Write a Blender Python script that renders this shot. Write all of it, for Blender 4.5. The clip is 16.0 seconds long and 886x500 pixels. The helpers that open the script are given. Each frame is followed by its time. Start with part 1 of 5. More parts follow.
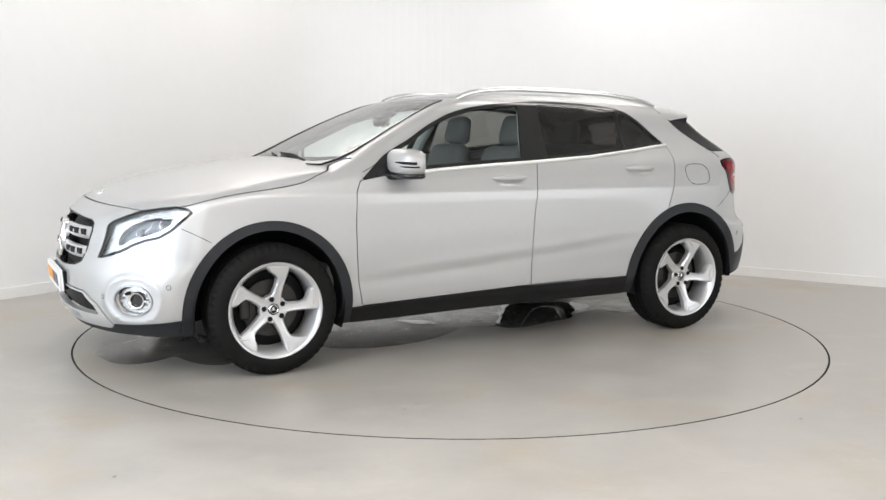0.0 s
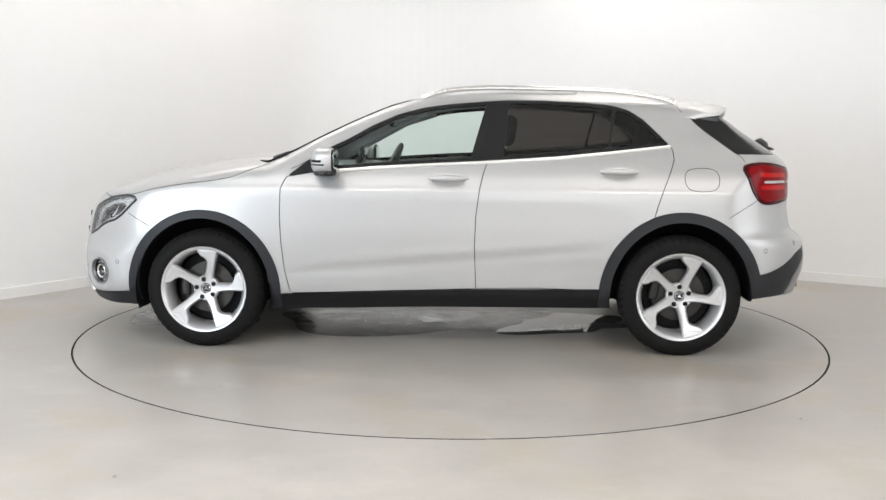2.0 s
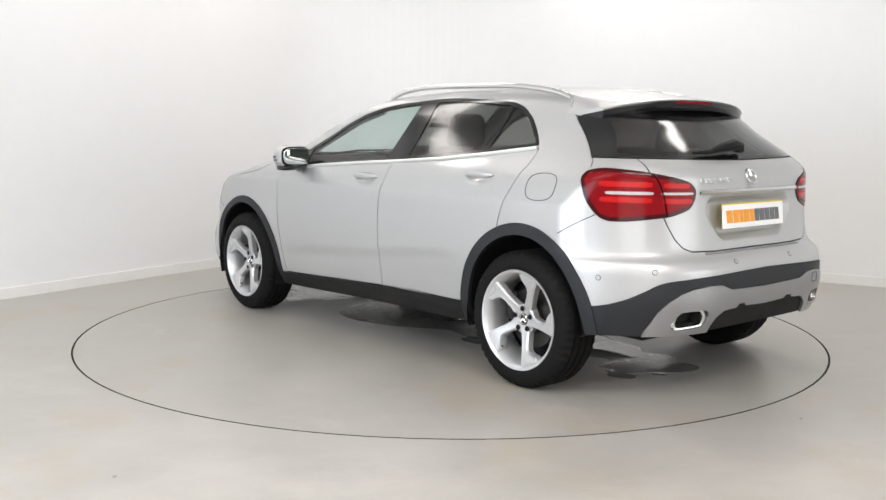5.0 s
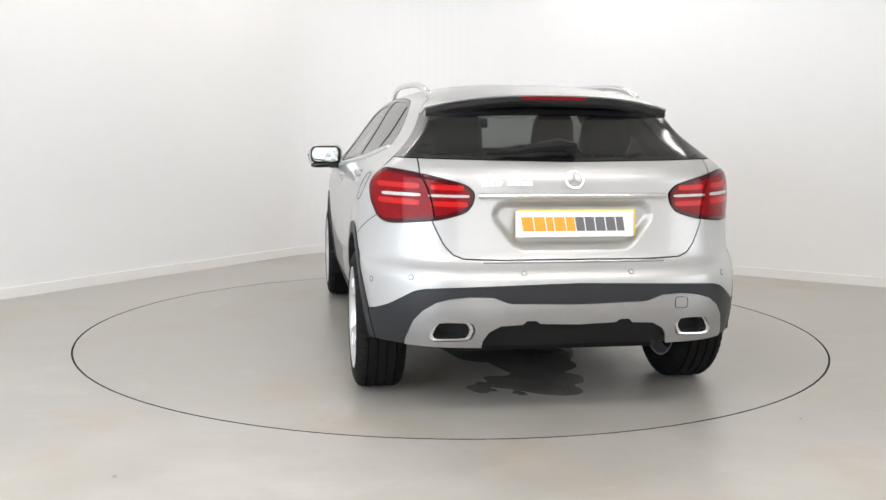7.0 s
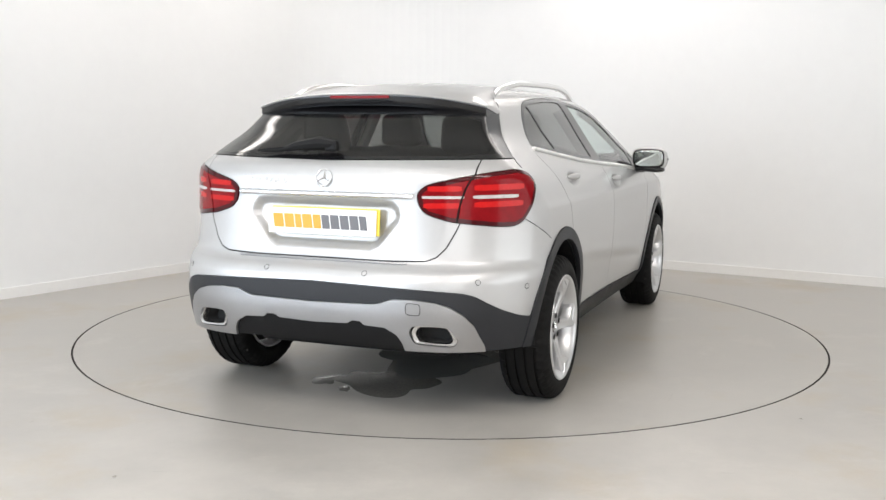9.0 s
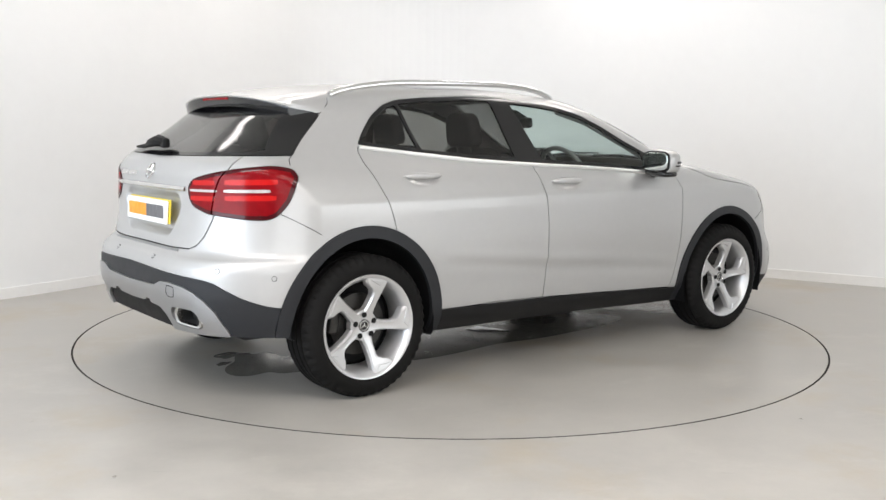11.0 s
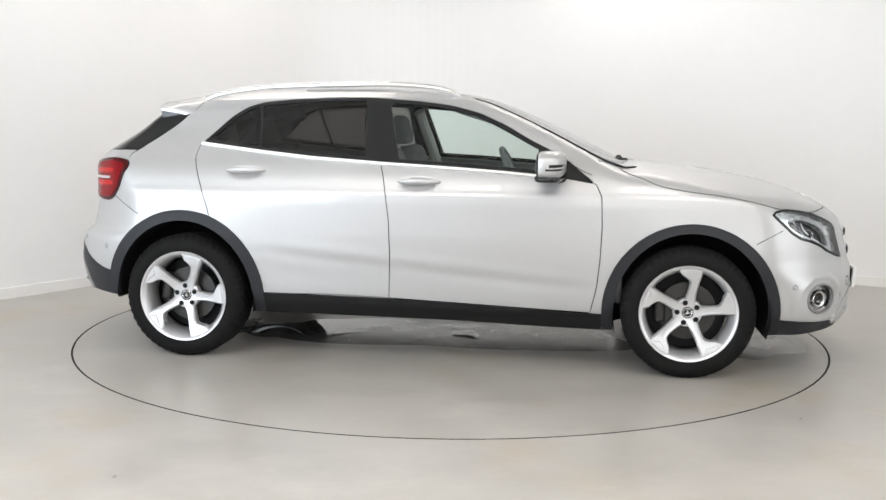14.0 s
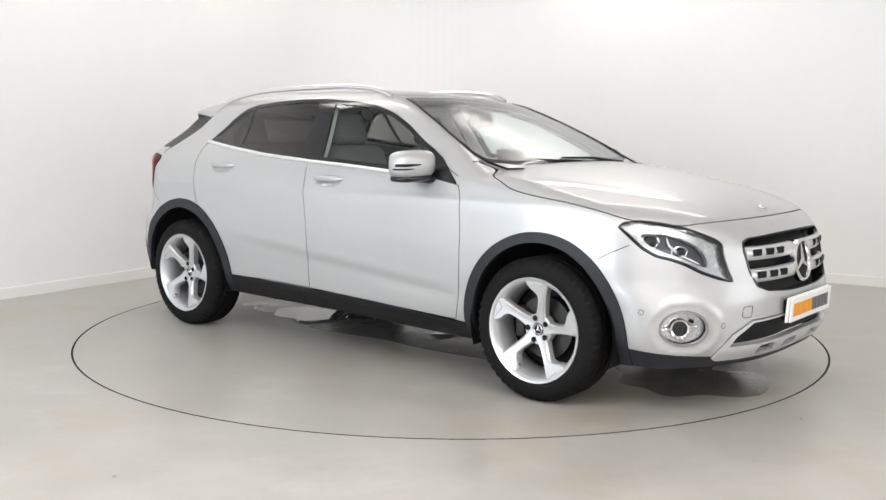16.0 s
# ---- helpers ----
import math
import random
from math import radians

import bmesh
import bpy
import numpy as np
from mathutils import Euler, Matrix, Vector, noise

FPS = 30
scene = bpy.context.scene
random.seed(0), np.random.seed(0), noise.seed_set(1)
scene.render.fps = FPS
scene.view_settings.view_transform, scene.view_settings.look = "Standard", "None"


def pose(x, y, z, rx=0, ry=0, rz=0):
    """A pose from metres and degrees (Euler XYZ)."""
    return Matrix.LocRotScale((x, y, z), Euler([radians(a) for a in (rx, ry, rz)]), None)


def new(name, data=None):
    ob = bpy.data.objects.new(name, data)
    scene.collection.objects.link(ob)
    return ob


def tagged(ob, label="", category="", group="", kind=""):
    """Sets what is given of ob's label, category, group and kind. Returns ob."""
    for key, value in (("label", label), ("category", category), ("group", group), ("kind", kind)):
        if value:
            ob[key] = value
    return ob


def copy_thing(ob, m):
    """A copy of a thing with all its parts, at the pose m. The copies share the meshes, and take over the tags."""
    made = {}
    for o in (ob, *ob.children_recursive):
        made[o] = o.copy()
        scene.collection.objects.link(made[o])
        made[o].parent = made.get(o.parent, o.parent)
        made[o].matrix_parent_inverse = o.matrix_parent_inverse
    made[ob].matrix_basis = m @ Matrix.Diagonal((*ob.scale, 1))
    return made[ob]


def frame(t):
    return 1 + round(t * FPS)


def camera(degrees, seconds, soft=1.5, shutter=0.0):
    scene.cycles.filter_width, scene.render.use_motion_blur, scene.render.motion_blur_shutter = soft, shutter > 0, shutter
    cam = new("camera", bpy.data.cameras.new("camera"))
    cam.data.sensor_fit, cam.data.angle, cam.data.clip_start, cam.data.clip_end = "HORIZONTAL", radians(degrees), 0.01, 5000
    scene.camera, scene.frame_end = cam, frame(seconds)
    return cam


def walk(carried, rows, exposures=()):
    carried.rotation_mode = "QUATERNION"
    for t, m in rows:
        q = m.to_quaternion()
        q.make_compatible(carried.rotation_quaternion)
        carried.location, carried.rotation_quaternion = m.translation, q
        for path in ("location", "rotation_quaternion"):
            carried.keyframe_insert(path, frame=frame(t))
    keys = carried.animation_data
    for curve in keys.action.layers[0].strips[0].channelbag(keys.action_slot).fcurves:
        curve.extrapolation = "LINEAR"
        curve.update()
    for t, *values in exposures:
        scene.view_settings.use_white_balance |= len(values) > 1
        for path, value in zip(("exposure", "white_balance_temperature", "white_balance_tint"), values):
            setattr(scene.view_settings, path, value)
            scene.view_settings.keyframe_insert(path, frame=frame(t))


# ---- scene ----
FOV, EYE = 49.54, (0.0, -6.061, 1.247)
cam = camera(FOV, 16.0, soft=1.5)
stand = pose(*EYE, 90 - 7.047, 0, 0.4465) @ pose(0, 0, 0, 0, 0, 0.458)
walk(cam, [(0.0, stand), (16.0, stand)])

# the turntable's heading, in degrees, and the car's place on it
HEADING_0, HEADING_RATE = 208.2, -15.469
CAR_X, CAR_Y = 0.0286, -0.1849
TABLE_R = 2.263


def heading(t):
    return HEADING_0 + HEADING_RATE * t

# ---- light ----
world = bpy.data.worlds.new("world")
world.use_nodes = True
scene.world = world
world.node_tree.nodes["Background"].inputs[0].default_value = (0.8, 0.9, 1.0, 1)
world.node_tree.nodes["Background"].inputs[1].default_value = 0.3
scene.view_settings.exposure = -0.14
CEILING = 3.6


def area_lamp(name, x, y, z, sx, sy, watts, colour):
    data = bpy.data.lights.new(name, "AREA")
    data.shape, data.size, data.size_y, data.energy, data.color = "RECTANGLE", sx, sy, watts, colour
    ob = new(name, data)
    ob.location = (x, y, z)
    return ob


# rows of long ceiling panels; the two camera-side rows are stronger, added as fill
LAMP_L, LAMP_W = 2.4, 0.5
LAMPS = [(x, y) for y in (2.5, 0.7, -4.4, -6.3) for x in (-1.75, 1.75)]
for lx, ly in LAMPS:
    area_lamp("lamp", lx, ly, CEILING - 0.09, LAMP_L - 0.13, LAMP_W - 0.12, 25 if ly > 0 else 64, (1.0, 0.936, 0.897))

# unseen fill panels, added camera-side; each: its middle, heading, width, height, power, tone
# the first, bluer one stands in for a daylight opening
PANELS = [(-4.75, -5.65, 1.75, -50.0, 4.3, 2.7, 225, (0.76, 0.87, 1.0)), (6.6, -4.2, 1.75, 59.0, 4.0, 2.7, 80, (0.93, 0.97, 1.0)), (1.2, -8.7, 1.65, 4.0, 3.6, 2.5, 54, (0.93, 0.97, 1.0))]
for lx, ly, lz, turn, w, h, watts, tone in PANELS:
    ob = area_lamp("fill_panel_lamp", lx, ly, lz, w - 0.1, h - 0.1, watts, tone)
    ob.matrix_world = pose(lx, ly, lz, 0, 0, turn) @ pose(0, 0.06, 0, 90, 0, 0)

# ---- materials ----
def nodes_of(name):
    m = bpy.data.materials.new(name)
    m.use_nodes = True
    nt = m.node_tree
    return m, nt, nt.nodes["Principled BSDF"]


def noise_node(nt, scale, detail=4.0, rough=0.55, stretch=None):
    co = nt.nodes.new("ShaderNodeTexCoord")
    src = co.outputs["Object"]
    if stretch:
        mp = nt.nodes.new("ShaderNodeMapping")
        mp.inputs["Scale"].default_value = stretch
        nt.links.new(src, mp.inputs["Vector"])
        src = mp.outputs["Vector"]
    n = nt.nodes.new("ShaderNodeTexNoise")
    n.inputs["Scale"].default_value, n.inputs["Detail"].default_value, n.inputs["Roughness"].default_value = scale, detail, rough
    nt.links.new(src, n.inputs["Vector"])
    return n.outputs["Fac"]


def ramp(nt, fac, stops):
    r = nt.nodes.new("ShaderNodeValToRGB")
    while len(r.color_ramp.elements) < len(stops):
        r.color_ramp.elements.new(0.5)
    for e, (p, c) in zip(r.color_ramp.elements, stops):
        e.position, e.color = p, (*c, 1) if len(c) == 3 else c
    nt.links.new(fac, r.inputs["Fac"])
    return r.outputs["Color"]


def bump(nt, bsdf, fac, strength, distance):
    b = nt.nodes.new("ShaderNodeBump")
    b.inputs["Strength"].default_value, b.inputs["Distance"].default_value = strength, distance
    nt.links.new(fac, b.inputs["Height"])
    nt.links.new(b.outputs["Normal"], bsdf.inputs["Normal"])


def surface(name, colour, rough=0.5, metal=0.0, coat=0.0, vary=0.06, scale=6.0, rough_vary=0.06, bumps=None, spec=0.5):
    """A surface whose colour and gloss vary at a large and a fine scale."""
    m, nt, b = nodes_of(name)
    big, fine = noise_node(nt, scale), noise_node(nt, scale * 14, 6.0)
    mix = nt.nodes.new("ShaderNodeMath")
    mix.operation, mix.inputs[1].default_value = "MULTIPLY_ADD", 0.5
    half = nt.nodes.new("ShaderNodeMath")
    half.operation, half.inputs[1].default_value = "MULTIPLY", 0.5
    nt.links.new(fine, half.inputs[0])
    nt.links.new(big, mix.inputs[0])
    nt.links.new(half.outputs[0], mix.inputs[2])
    lo, hi = [max(0, c * (1 - vary)) for c in colour], [min(1, c * (1 + vary)) for c in colour]
    nt.links.new(ramp(nt, mix.outputs[0], [(0.3, lo), (0.7, hi)]), b.inputs["Base Color"])
    rr = nt.nodes.new("ShaderNodeMapRange")
    rr.inputs[1].default_value, rr.inputs[2].default_value = 0.3, 0.7
    rr.inputs[3].default_value, rr.inputs[4].default_value = max(0.02, rough - rough_vary), min(1, rough + rough_vary)
    nt.links.new(mix.outputs[0], rr.inputs[0])
    nt.links.new(rr.outputs[0], b.inputs["Roughness"])
    b.inputs["Metallic"].default_value = metal
    b.inputs["Coat Weight"].default_value = coat
    b.inputs["Coat Roughness"].default_value = 0.05
    b.inputs["Specular IOR Level"].default_value = spec
    if bumps:
        bump(nt, b, noise_node(nt, bumps[0], 3.0), bumps[1], bumps[2])
    return m


def glass(name, tint, gloss_rough=0.0, face_on=0.05):
    """Tinted clear glass whose gloss grows towards grazing angles, on both of its sides."""
    m = bpy.data.materials.new(name)
    m.use_nodes = True
    nt = m.node_tree
    nt.nodes.remove(nt.nodes["Principled BSDF"])
    out = nt.nodes["Material Output"]
    tr, gl, lw, mx = (nt.nodes.new(n) for n in ("ShaderNodeBsdfTransparent", "ShaderNodeBsdfGlossy", "ShaderNodeLayerWeight", "ShaderNodeMixShader"))
    tr.inputs[0].default_value = (*tint, 1)
    gl.inputs["Roughness"].default_value = gloss_rough
    lw.inputs["Blend"].default_value = 0.5
    power, share = nt.nodes.new("ShaderNodeMath"), nt.nodes.new("ShaderNodeMath")
    power.operation, power.inputs[1].default_value = "POWER", 4.0
    share.operation, share.inputs[1].default_value, share.inputs[2].default_value = "MULTIPLY_ADD", 1 - face_on, face_on
    for a, b in ((lw.outputs["Facing"], power.inputs[0]), (power.outputs[0], share.inputs[0]), (share.outputs[0], mx.inputs[0]),
                 (tr.outputs[0], mx.inputs[1]), (gl.outputs[0], mx.inputs[2]), (mx.outputs[0], out.inputs[0])):
        nt.links.new(a, b)
    return m


def emitter(name, colour, strength):
    m, nt, b = nodes_of(name)
    b.inputs["Base Color"].default_value = (0.9, 0.9, 0.9, 1)
    b.inputs["Emission Color"].default_value = (*colour, 1)
    b.inputs["Emission Strength"].default_value = strength
    return m


def floor_material(name, base):
    """Painted concrete: ochre stains, grey scuffs, fine scratches and a worn, half-glossy coat."""
    m, nt, b = nodes_of(name)

    def blend(under_colour, over, fac, share, kind="MIX"):
        mx = nt.nodes.new("ShaderNodeMix")
        mx.data_type, mx.blend_type = "RGBA", kind
        k = nt.nodes.new("ShaderNodeMath")
        k.operation, k.inputs[1].default_value = "MULTIPLY", share
        nt.links.new(fac, k.inputs[0])
        nt.links.new(k.outputs[0], mx.inputs["Factor"])
        nt.links.new(under_colour, mx.inputs[6])
        mx.inputs[7].default_value = (*over, 1)
        return mx.outputs[2]

    mid, fine = noise_node(nt, 2.4, 9.0, 0.68), noise_node(nt, 70.0, 5.0, 0.7)
    col = ramp(nt, mid, [(0.30, [c * 0.86 for c in base]), (0.70, [c * 1.09 for c in base])])
    ochre = ramp(nt, noise_node(nt, 0.8, 10.0, 0.66), [(0.52, (0, 0, 0)), (0.66, (1, 1, 1))])
    col = blend(col, (base[0] * 0.93, base[1] * 0.80, base[2] * 0.58), ochre, 0.55)
    pale = ramp(nt, noise_node(nt, 1.3, 8.0, 0.7, (1.0, 1.6, 1.0)), [(0.56, (0, 0, 0)), (0.70, (1, 1, 1))])
    col = blend(col, [c * 1.22 for c in base], pale, 0.5)
    dark = ramp(nt, fine, [(0.26, (1, 1, 1)), (0.36, (0, 0, 0))])
    col = blend(col, [c * 0.55 for c in base], dark, 0.5)
    for k, (stretch, edge) in enumerate((((1.2, 34.0, 1.0), 0.735), ((26.0, 1.6, 1.0), 0.745))):
        scratch = ramp(nt, noise_node(nt, 1.9 + k, 3.0, 0.6, stretch), [(edge - 0.02, (0, 0, 0)), (edge + 0.02, (1, 1, 1))])
        col = blend(col, [c * 0.62 for c in base], scratch, 0.55)
    nt.links.new(col, b.inputs["Base Color"])
    rr = nt.nodes.new("ShaderNodeMapRange")
    rr.inputs[1].default_value, rr.inputs[2].default_value, rr.inputs[3].default_value, rr.inputs[4].default_value = 0.3, 0.7, 0.27, 0.40
    nt.links.new(mid, rr.inputs[0])
    nt.links.new(rr.outputs[0], b.inputs["Roughness"])
    bump(nt, b, noise_node(nt, 9.0, 2.0), 0.015, 0.01)
    return m


WALL = surface("wall_paint", (0.83, 0.83, 0.825), 0.65, vary=0.015, scale=0.7, bumps=(140, 0.08, 0.002))
SKIRT = surface("skirting_paint", (0.83, 0.82, 0.80), 0.45, vary=0.03, scale=2.0)
CEIL = surface("ceiling_paint", (0.80, 0.79, 0.76), 0.8, vary=0.02, scale=1.0)
FLOOR = floor_material("painted_concrete", (0.405, 0.386, 0.355))
TABLE = floor_material("turntable_paint", (0.390, 0.371, 0.339))
# near-black: the shade inside the narrow gap is put into this colour
GROOVE = surface("groove_shade", (0.03, 0.027, 0.022), 0.9)
WATER = surface("water_film", (0.17, 0.168, 0.16), 0.03, vary=0.1, rough_vary=0.02, spec=0.6)
# damp floor tone with the shade below the car put into it
DAMP_SHADE = surface("damp_shaded_concrete", (0.175, 0.163, 0.145), 0.22, vary=0.28, scale=5, rough_vary=0.08)
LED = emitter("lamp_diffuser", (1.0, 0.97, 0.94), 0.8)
LED_COOL = emitter("cool_lamp_diffuser", (0.93, 0.97, 1.0), 0.3)
ALU = surface("lamp_frame_aluminium", (0.6, 0.6, 0.6), 0.4, 0.9)

PAINT = surface("silver_metallic_paint", (0.480, 0.479, 0.478), 0.42, 0.50, 0.60, vary=0.025, scale=2.0, rough_vary=0.03, bumps=(900, 0.035, 0.0004))
CLAD = surface("grey_textured_plastic", (0.017, 0.018, 0.021), 0.5, vary=0.12, scale=8, bumps=(600, 0.25, 0.0006), spec=0.35)
BLACK = surface("black_plastic", (0.007, 0.007, 0.0075), 0.55, vary=0.15, scale=10, spec=0.2)
GLOSSBLACK = surface("gloss_black_trim", (0.008, 0.008, 0.009), 0.12, coat=0.0, vary=0.1)
SEAM = surface("panel_gap_shadowed_rubber", (0.02, 0.02, 0.02), 0.85, vary=0.2)
CHROME = surface("chrome", (0.80, 0.80, 0.80), 0.14, 1.0, vary=0.02, rough_vary=0.02)
EXHAUST = surface("brushed_exhaust_steel", (0.50, 0.49, 0.48), 0.24, 1.0, vary=0.06, scale=20)
POLISHED = surface("polished_aluminium", (0.86, 0.86, 0.85), 0.30, 0.8, vary=0.02, rough_vary=0.03)
SATIN = surface("satin_silver_plastic", (0.36, 0.36, 0.365), 0.32, 0.75, vary=0.04, scale=7, rough_vary=0.015)
ALLOY = surface("silver_alloy", (0.60, 0.60, 0.605), 0.30, 0.6, 0.2, vary=0.02, scale=9, rough_vary=0.015)
LAMPSILVER = surface("bright_lamp_silver", (0.62, 0.63, 0.64), 0.26, 0.85, vary=0.06, scale=25)
STEEL = surface("brake_steel", (0.055, 0.053, 0.05), 0.45, 0.8, vary=0.3, scale=9, rough_vary=0.12)
RUBBER = surface("tyre_rubber", (0.0075, 0.0072, 0.007), 0.72, vary=0.25, scale=9, rough_vary=0.1, bumps=(220, 0.15, 0.001), spec=0.14)
DARKCLAD = surface("dark_sill_plastic", (0.006, 0.006, 0.0065), 0.5, vary=0.15, scale=8, bumps=(600, 0.2, 0.0006), spec=0.3)
HOUSING = surface("grey_lamp_housing", (0.09, 0.092, 0.10), 0.3, 0.6, vary=0.3, scale=30)
STRIPGREY = surface("pale_lamp_plastic", (0.50, 0.48, 0.47), 0.3, 0.1, vary=0.2, scale=60)
CLEAR = glass("clear_green_glass", (0.84, 0.91, 0.885), 0.0, 0.045)
SCREEN = glass("windscreen_glass", (0.80, 0.90, 0.89), 0.20, 0.10)
DARK_GLASS = glass("privacy_glass", (0.215, 0.205, 0.20), 0.10, 0.05)
LENS = glass("lamp_lens", (0.95, 0.96, 0.97))
ROOFGLASS = surface("panorama_roof_glass", (0.012, 0.013, 0.016), 0.03, coat=0.3, vary=0.1, rough_vary=0.01)
RED = surface("red_lamp_plastic", (0.20, 0.003, 0.006), 0.16, coat=0.0, vary=0.25, scale=24, rough_vary=0.05, spec=0.14)
BRIGHTRED = surface("bright_red_reflector", (0.48, 0.010, 0.010), 0.14, coat=0.0, vary=0.12, scale=60, spec=0.22)
SMOKE = surface("dark_red_lamp_edge", (0.05, 0.002, 0.004), 0.10, coat=0.0, spec=0.25)
WHITEPLASTIC = surface("white_lamp_plastic", (0.82, 0.83, 0.83), 0.25, coat=0.4, vary=0.05)
FABRIC = surface("dark_grey_upholstery", (0.15, 0.15, 0.155), 0.85, vary=0.2, scale=20, bumps=(500, 0.3, 0.001))
TRIM = surface("dark_interior_plastic", (0.15, 0.15, 0.15), 0.6, vary=0.1, scale=14)
HEADLINER = surface("pale_headliner", (0.58, 0.57, 0.54), 0.9, vary=0.04, scale=8)
PLATEWHITE = surface("plate_white", (0.86, 0.86, 0.85), 0.35, vary=0.02)
PLATEYELLOW = surface("plate_yellow", (0.80, 0.62, 0.05), 0.35, vary=0.04)
ORANGE = surface("orange_print", (0.82, 0.33, 0.03), 0.5, vary=0.08, scale=30)
GREYPRINT = surface("grey_print", (0.13, 0.13, 0.14), 0.5, vary=0.08, scale=30)
MIRROR = surface("mirror_glass", (0.52, 0.56, 0.55), 0.02, 1.0, vary=0.01, rough_vary=0.005)

# ---- building helpers ----
def mesh_object(name, verts, faces, material, parent=None, label="", smooth=True):
    me = bpy.data.meshes.new(name)
    me.from_pydata([tuple(map(float, v)) for v in verts], [], [tuple(map(int, f)) for f in faces])
    me.materials.append(material)
    if smooth:
        me.polygons.foreach_set("use_smooth", [True] * len(me.polygons))
    me.update()
    ob = new(name, me)
    if parent:
        ob.parent = parent
    if label:
        ob["label"] = label
    return ob


def part(name, bm, material, parent, label="", smooth=False, sharp=35):
    me = bpy.data.meshes.new(name)
    bmesh.ops.recalc_face_normals(bm, faces=bm.faces)
    for e in bm.edges:
        if len(e.link_faces) == 2 and e.calc_face_angle(0) > radians(sharp):
            e.smooth = False
    for f in bm.faces:
        f.smooth = smooth
    bm.to_mesh(me)
    bm.free()
    me.materials.append(material)
    ob = new(name, me)
    if parent:
        ob.parent = parent
    if label:
        ob["label"] = label
    return ob


def box_bm(size, at=(0, 0, 0), bevel=0.0, turn=None, segments=2, bm=None, taper=None):
    """A box with rounded edges; taper: the share of x and y that is left at its top."""
    b = bmesh.new()
    bmesh.ops.create_cube(b, size=1)
    for v in b.verts:
        v.co = Vector(v.co[i] * size[i] for i in range(3))
        if taper and v.co.z > 0:
            v.co.x, v.co.y = v.co.x * taper[0], v.co.y * taper[1]
    if bevel:
        bmesh.ops.bevel(b, geom=b.edges[:], offset=bevel, segments=segments, profile=0.5, affect="EDGES", clamp_overlap=True)
    m = Matrix.Translation(at)
    if turn is not None:
        m = m @ turn
    bmesh.ops.transform(b, matrix=m, verts=b.verts)
    if bm is None:
        return b
    me = bpy.data.meshes.new("tmp")
    b.to_mesh(me)
    b.free()
    bm.from_mesh(me)
    bpy.data.meshes.remove(me)
    return bm


def lathe_bm(profile, segments=48, closed=False):
    """A profile of (radius, y) turned about the y axis."""
    bm = bmesh.new()
    rings = []
    for i in range(segments):
        a = 2 * math.pi * i / segments
        rings.append([bm.verts.new((r * math.cos(a), y, r * math.sin(a))) for r, y in profile])
    n = len(profile)
    for i in range(segments):
        p, q = rings[i], rings[(i + 1) % segments]
        for j in range(n if closed else n - 1):
            bm.faces.new((p[j], p[(j + 1) % n], q[(j + 1) % n], q[j]))
    return bm


def tube_bm(points, radius, sides=8, flat=1.0, bm=None):
    """A tube along points; flat: its height against its width."""
    bm = bm or bmesh.new()
    pts = [Vector(p) for p in points]
    rings = []
    for i, p in enumerate(pts):
        d = (pts[min(i + 1, len(pts) - 1)] - pts[max(i - 1, 0)]).normalized()
        ref = Vector((0, 0, 1)) if abs(d.z) < 0.9 else Vector((0, 1, 0))
        a = d.cross(ref).normalized()
        b = a.cross(d)
        r = radius[i] if isinstance(radius, (list, tuple)) else radius
        rings.append([bm.verts.new(p + a * r * math.cos(2 * math.pi * k / sides) + b * r * flat * math.sin(2 * math.pi * k / sides)) for k in range(sides)])
    for p, q in zip(rings, rings[1:]):
        for k in range(sides):
            bm.faces.new((p[k], p[(k + 1) % sides], q[(k + 1) % sides], q[k]))
    bm.faces.new(rings[0][::-1])
    bm.faces.new(rings[-1])
    return bm


def superbox_bm(size, power, at, shear=(0, 0), n=28):
    bm = bmesh.new()
    bmesh.ops.create_uvsphere(bm, u_segments=n, v_segments=n // 2, radius=1)
    for v in bm.verts:
        c = [abs(q) ** (2 / power) * (1 if q > 0 else -1) for q in v.co]
        m = max(abs(q) for q in c) or 1
        v.co = Vector((c[0] * size[0] + shear[0] * c[1] * size[1], c[1] * size[1], c[2] * size[2] + shear[1] * c[1] * size[1])) + Vector(at)
    return bm


# ---- the room: a white studio, its axes turned against the camera ----
CORNER = Vector((-0.91, 4.49, 0))
ALONG = Vector((-0.545, -0.838, 0)).normalized()
ACROSS = Vector((0.857, -0.515, 0)).normalized()
WALL_LEN, WALL_WID, COVE = 13.0, 12.0, 1.3


def room_point(u, v, z=0.0):
    p = CORNER + ALONG * u + ACROSS * v
    return (p.x, p.y, z)


def outline_back():
    """The foot of the two walls that are in view, with the rounded corner between them."""
    pts = [room_point(WALL_LEN, 0)]
    for i in range(25):
        a = math.pi / 2 * i / 24
        pts.append(room_point(COVE * (1 - math.sin(a)), COVE * (1 - math.cos(a))))
    pts.append(room_point(0, WALL_WID))
    return [Vector(p) for p in pts]


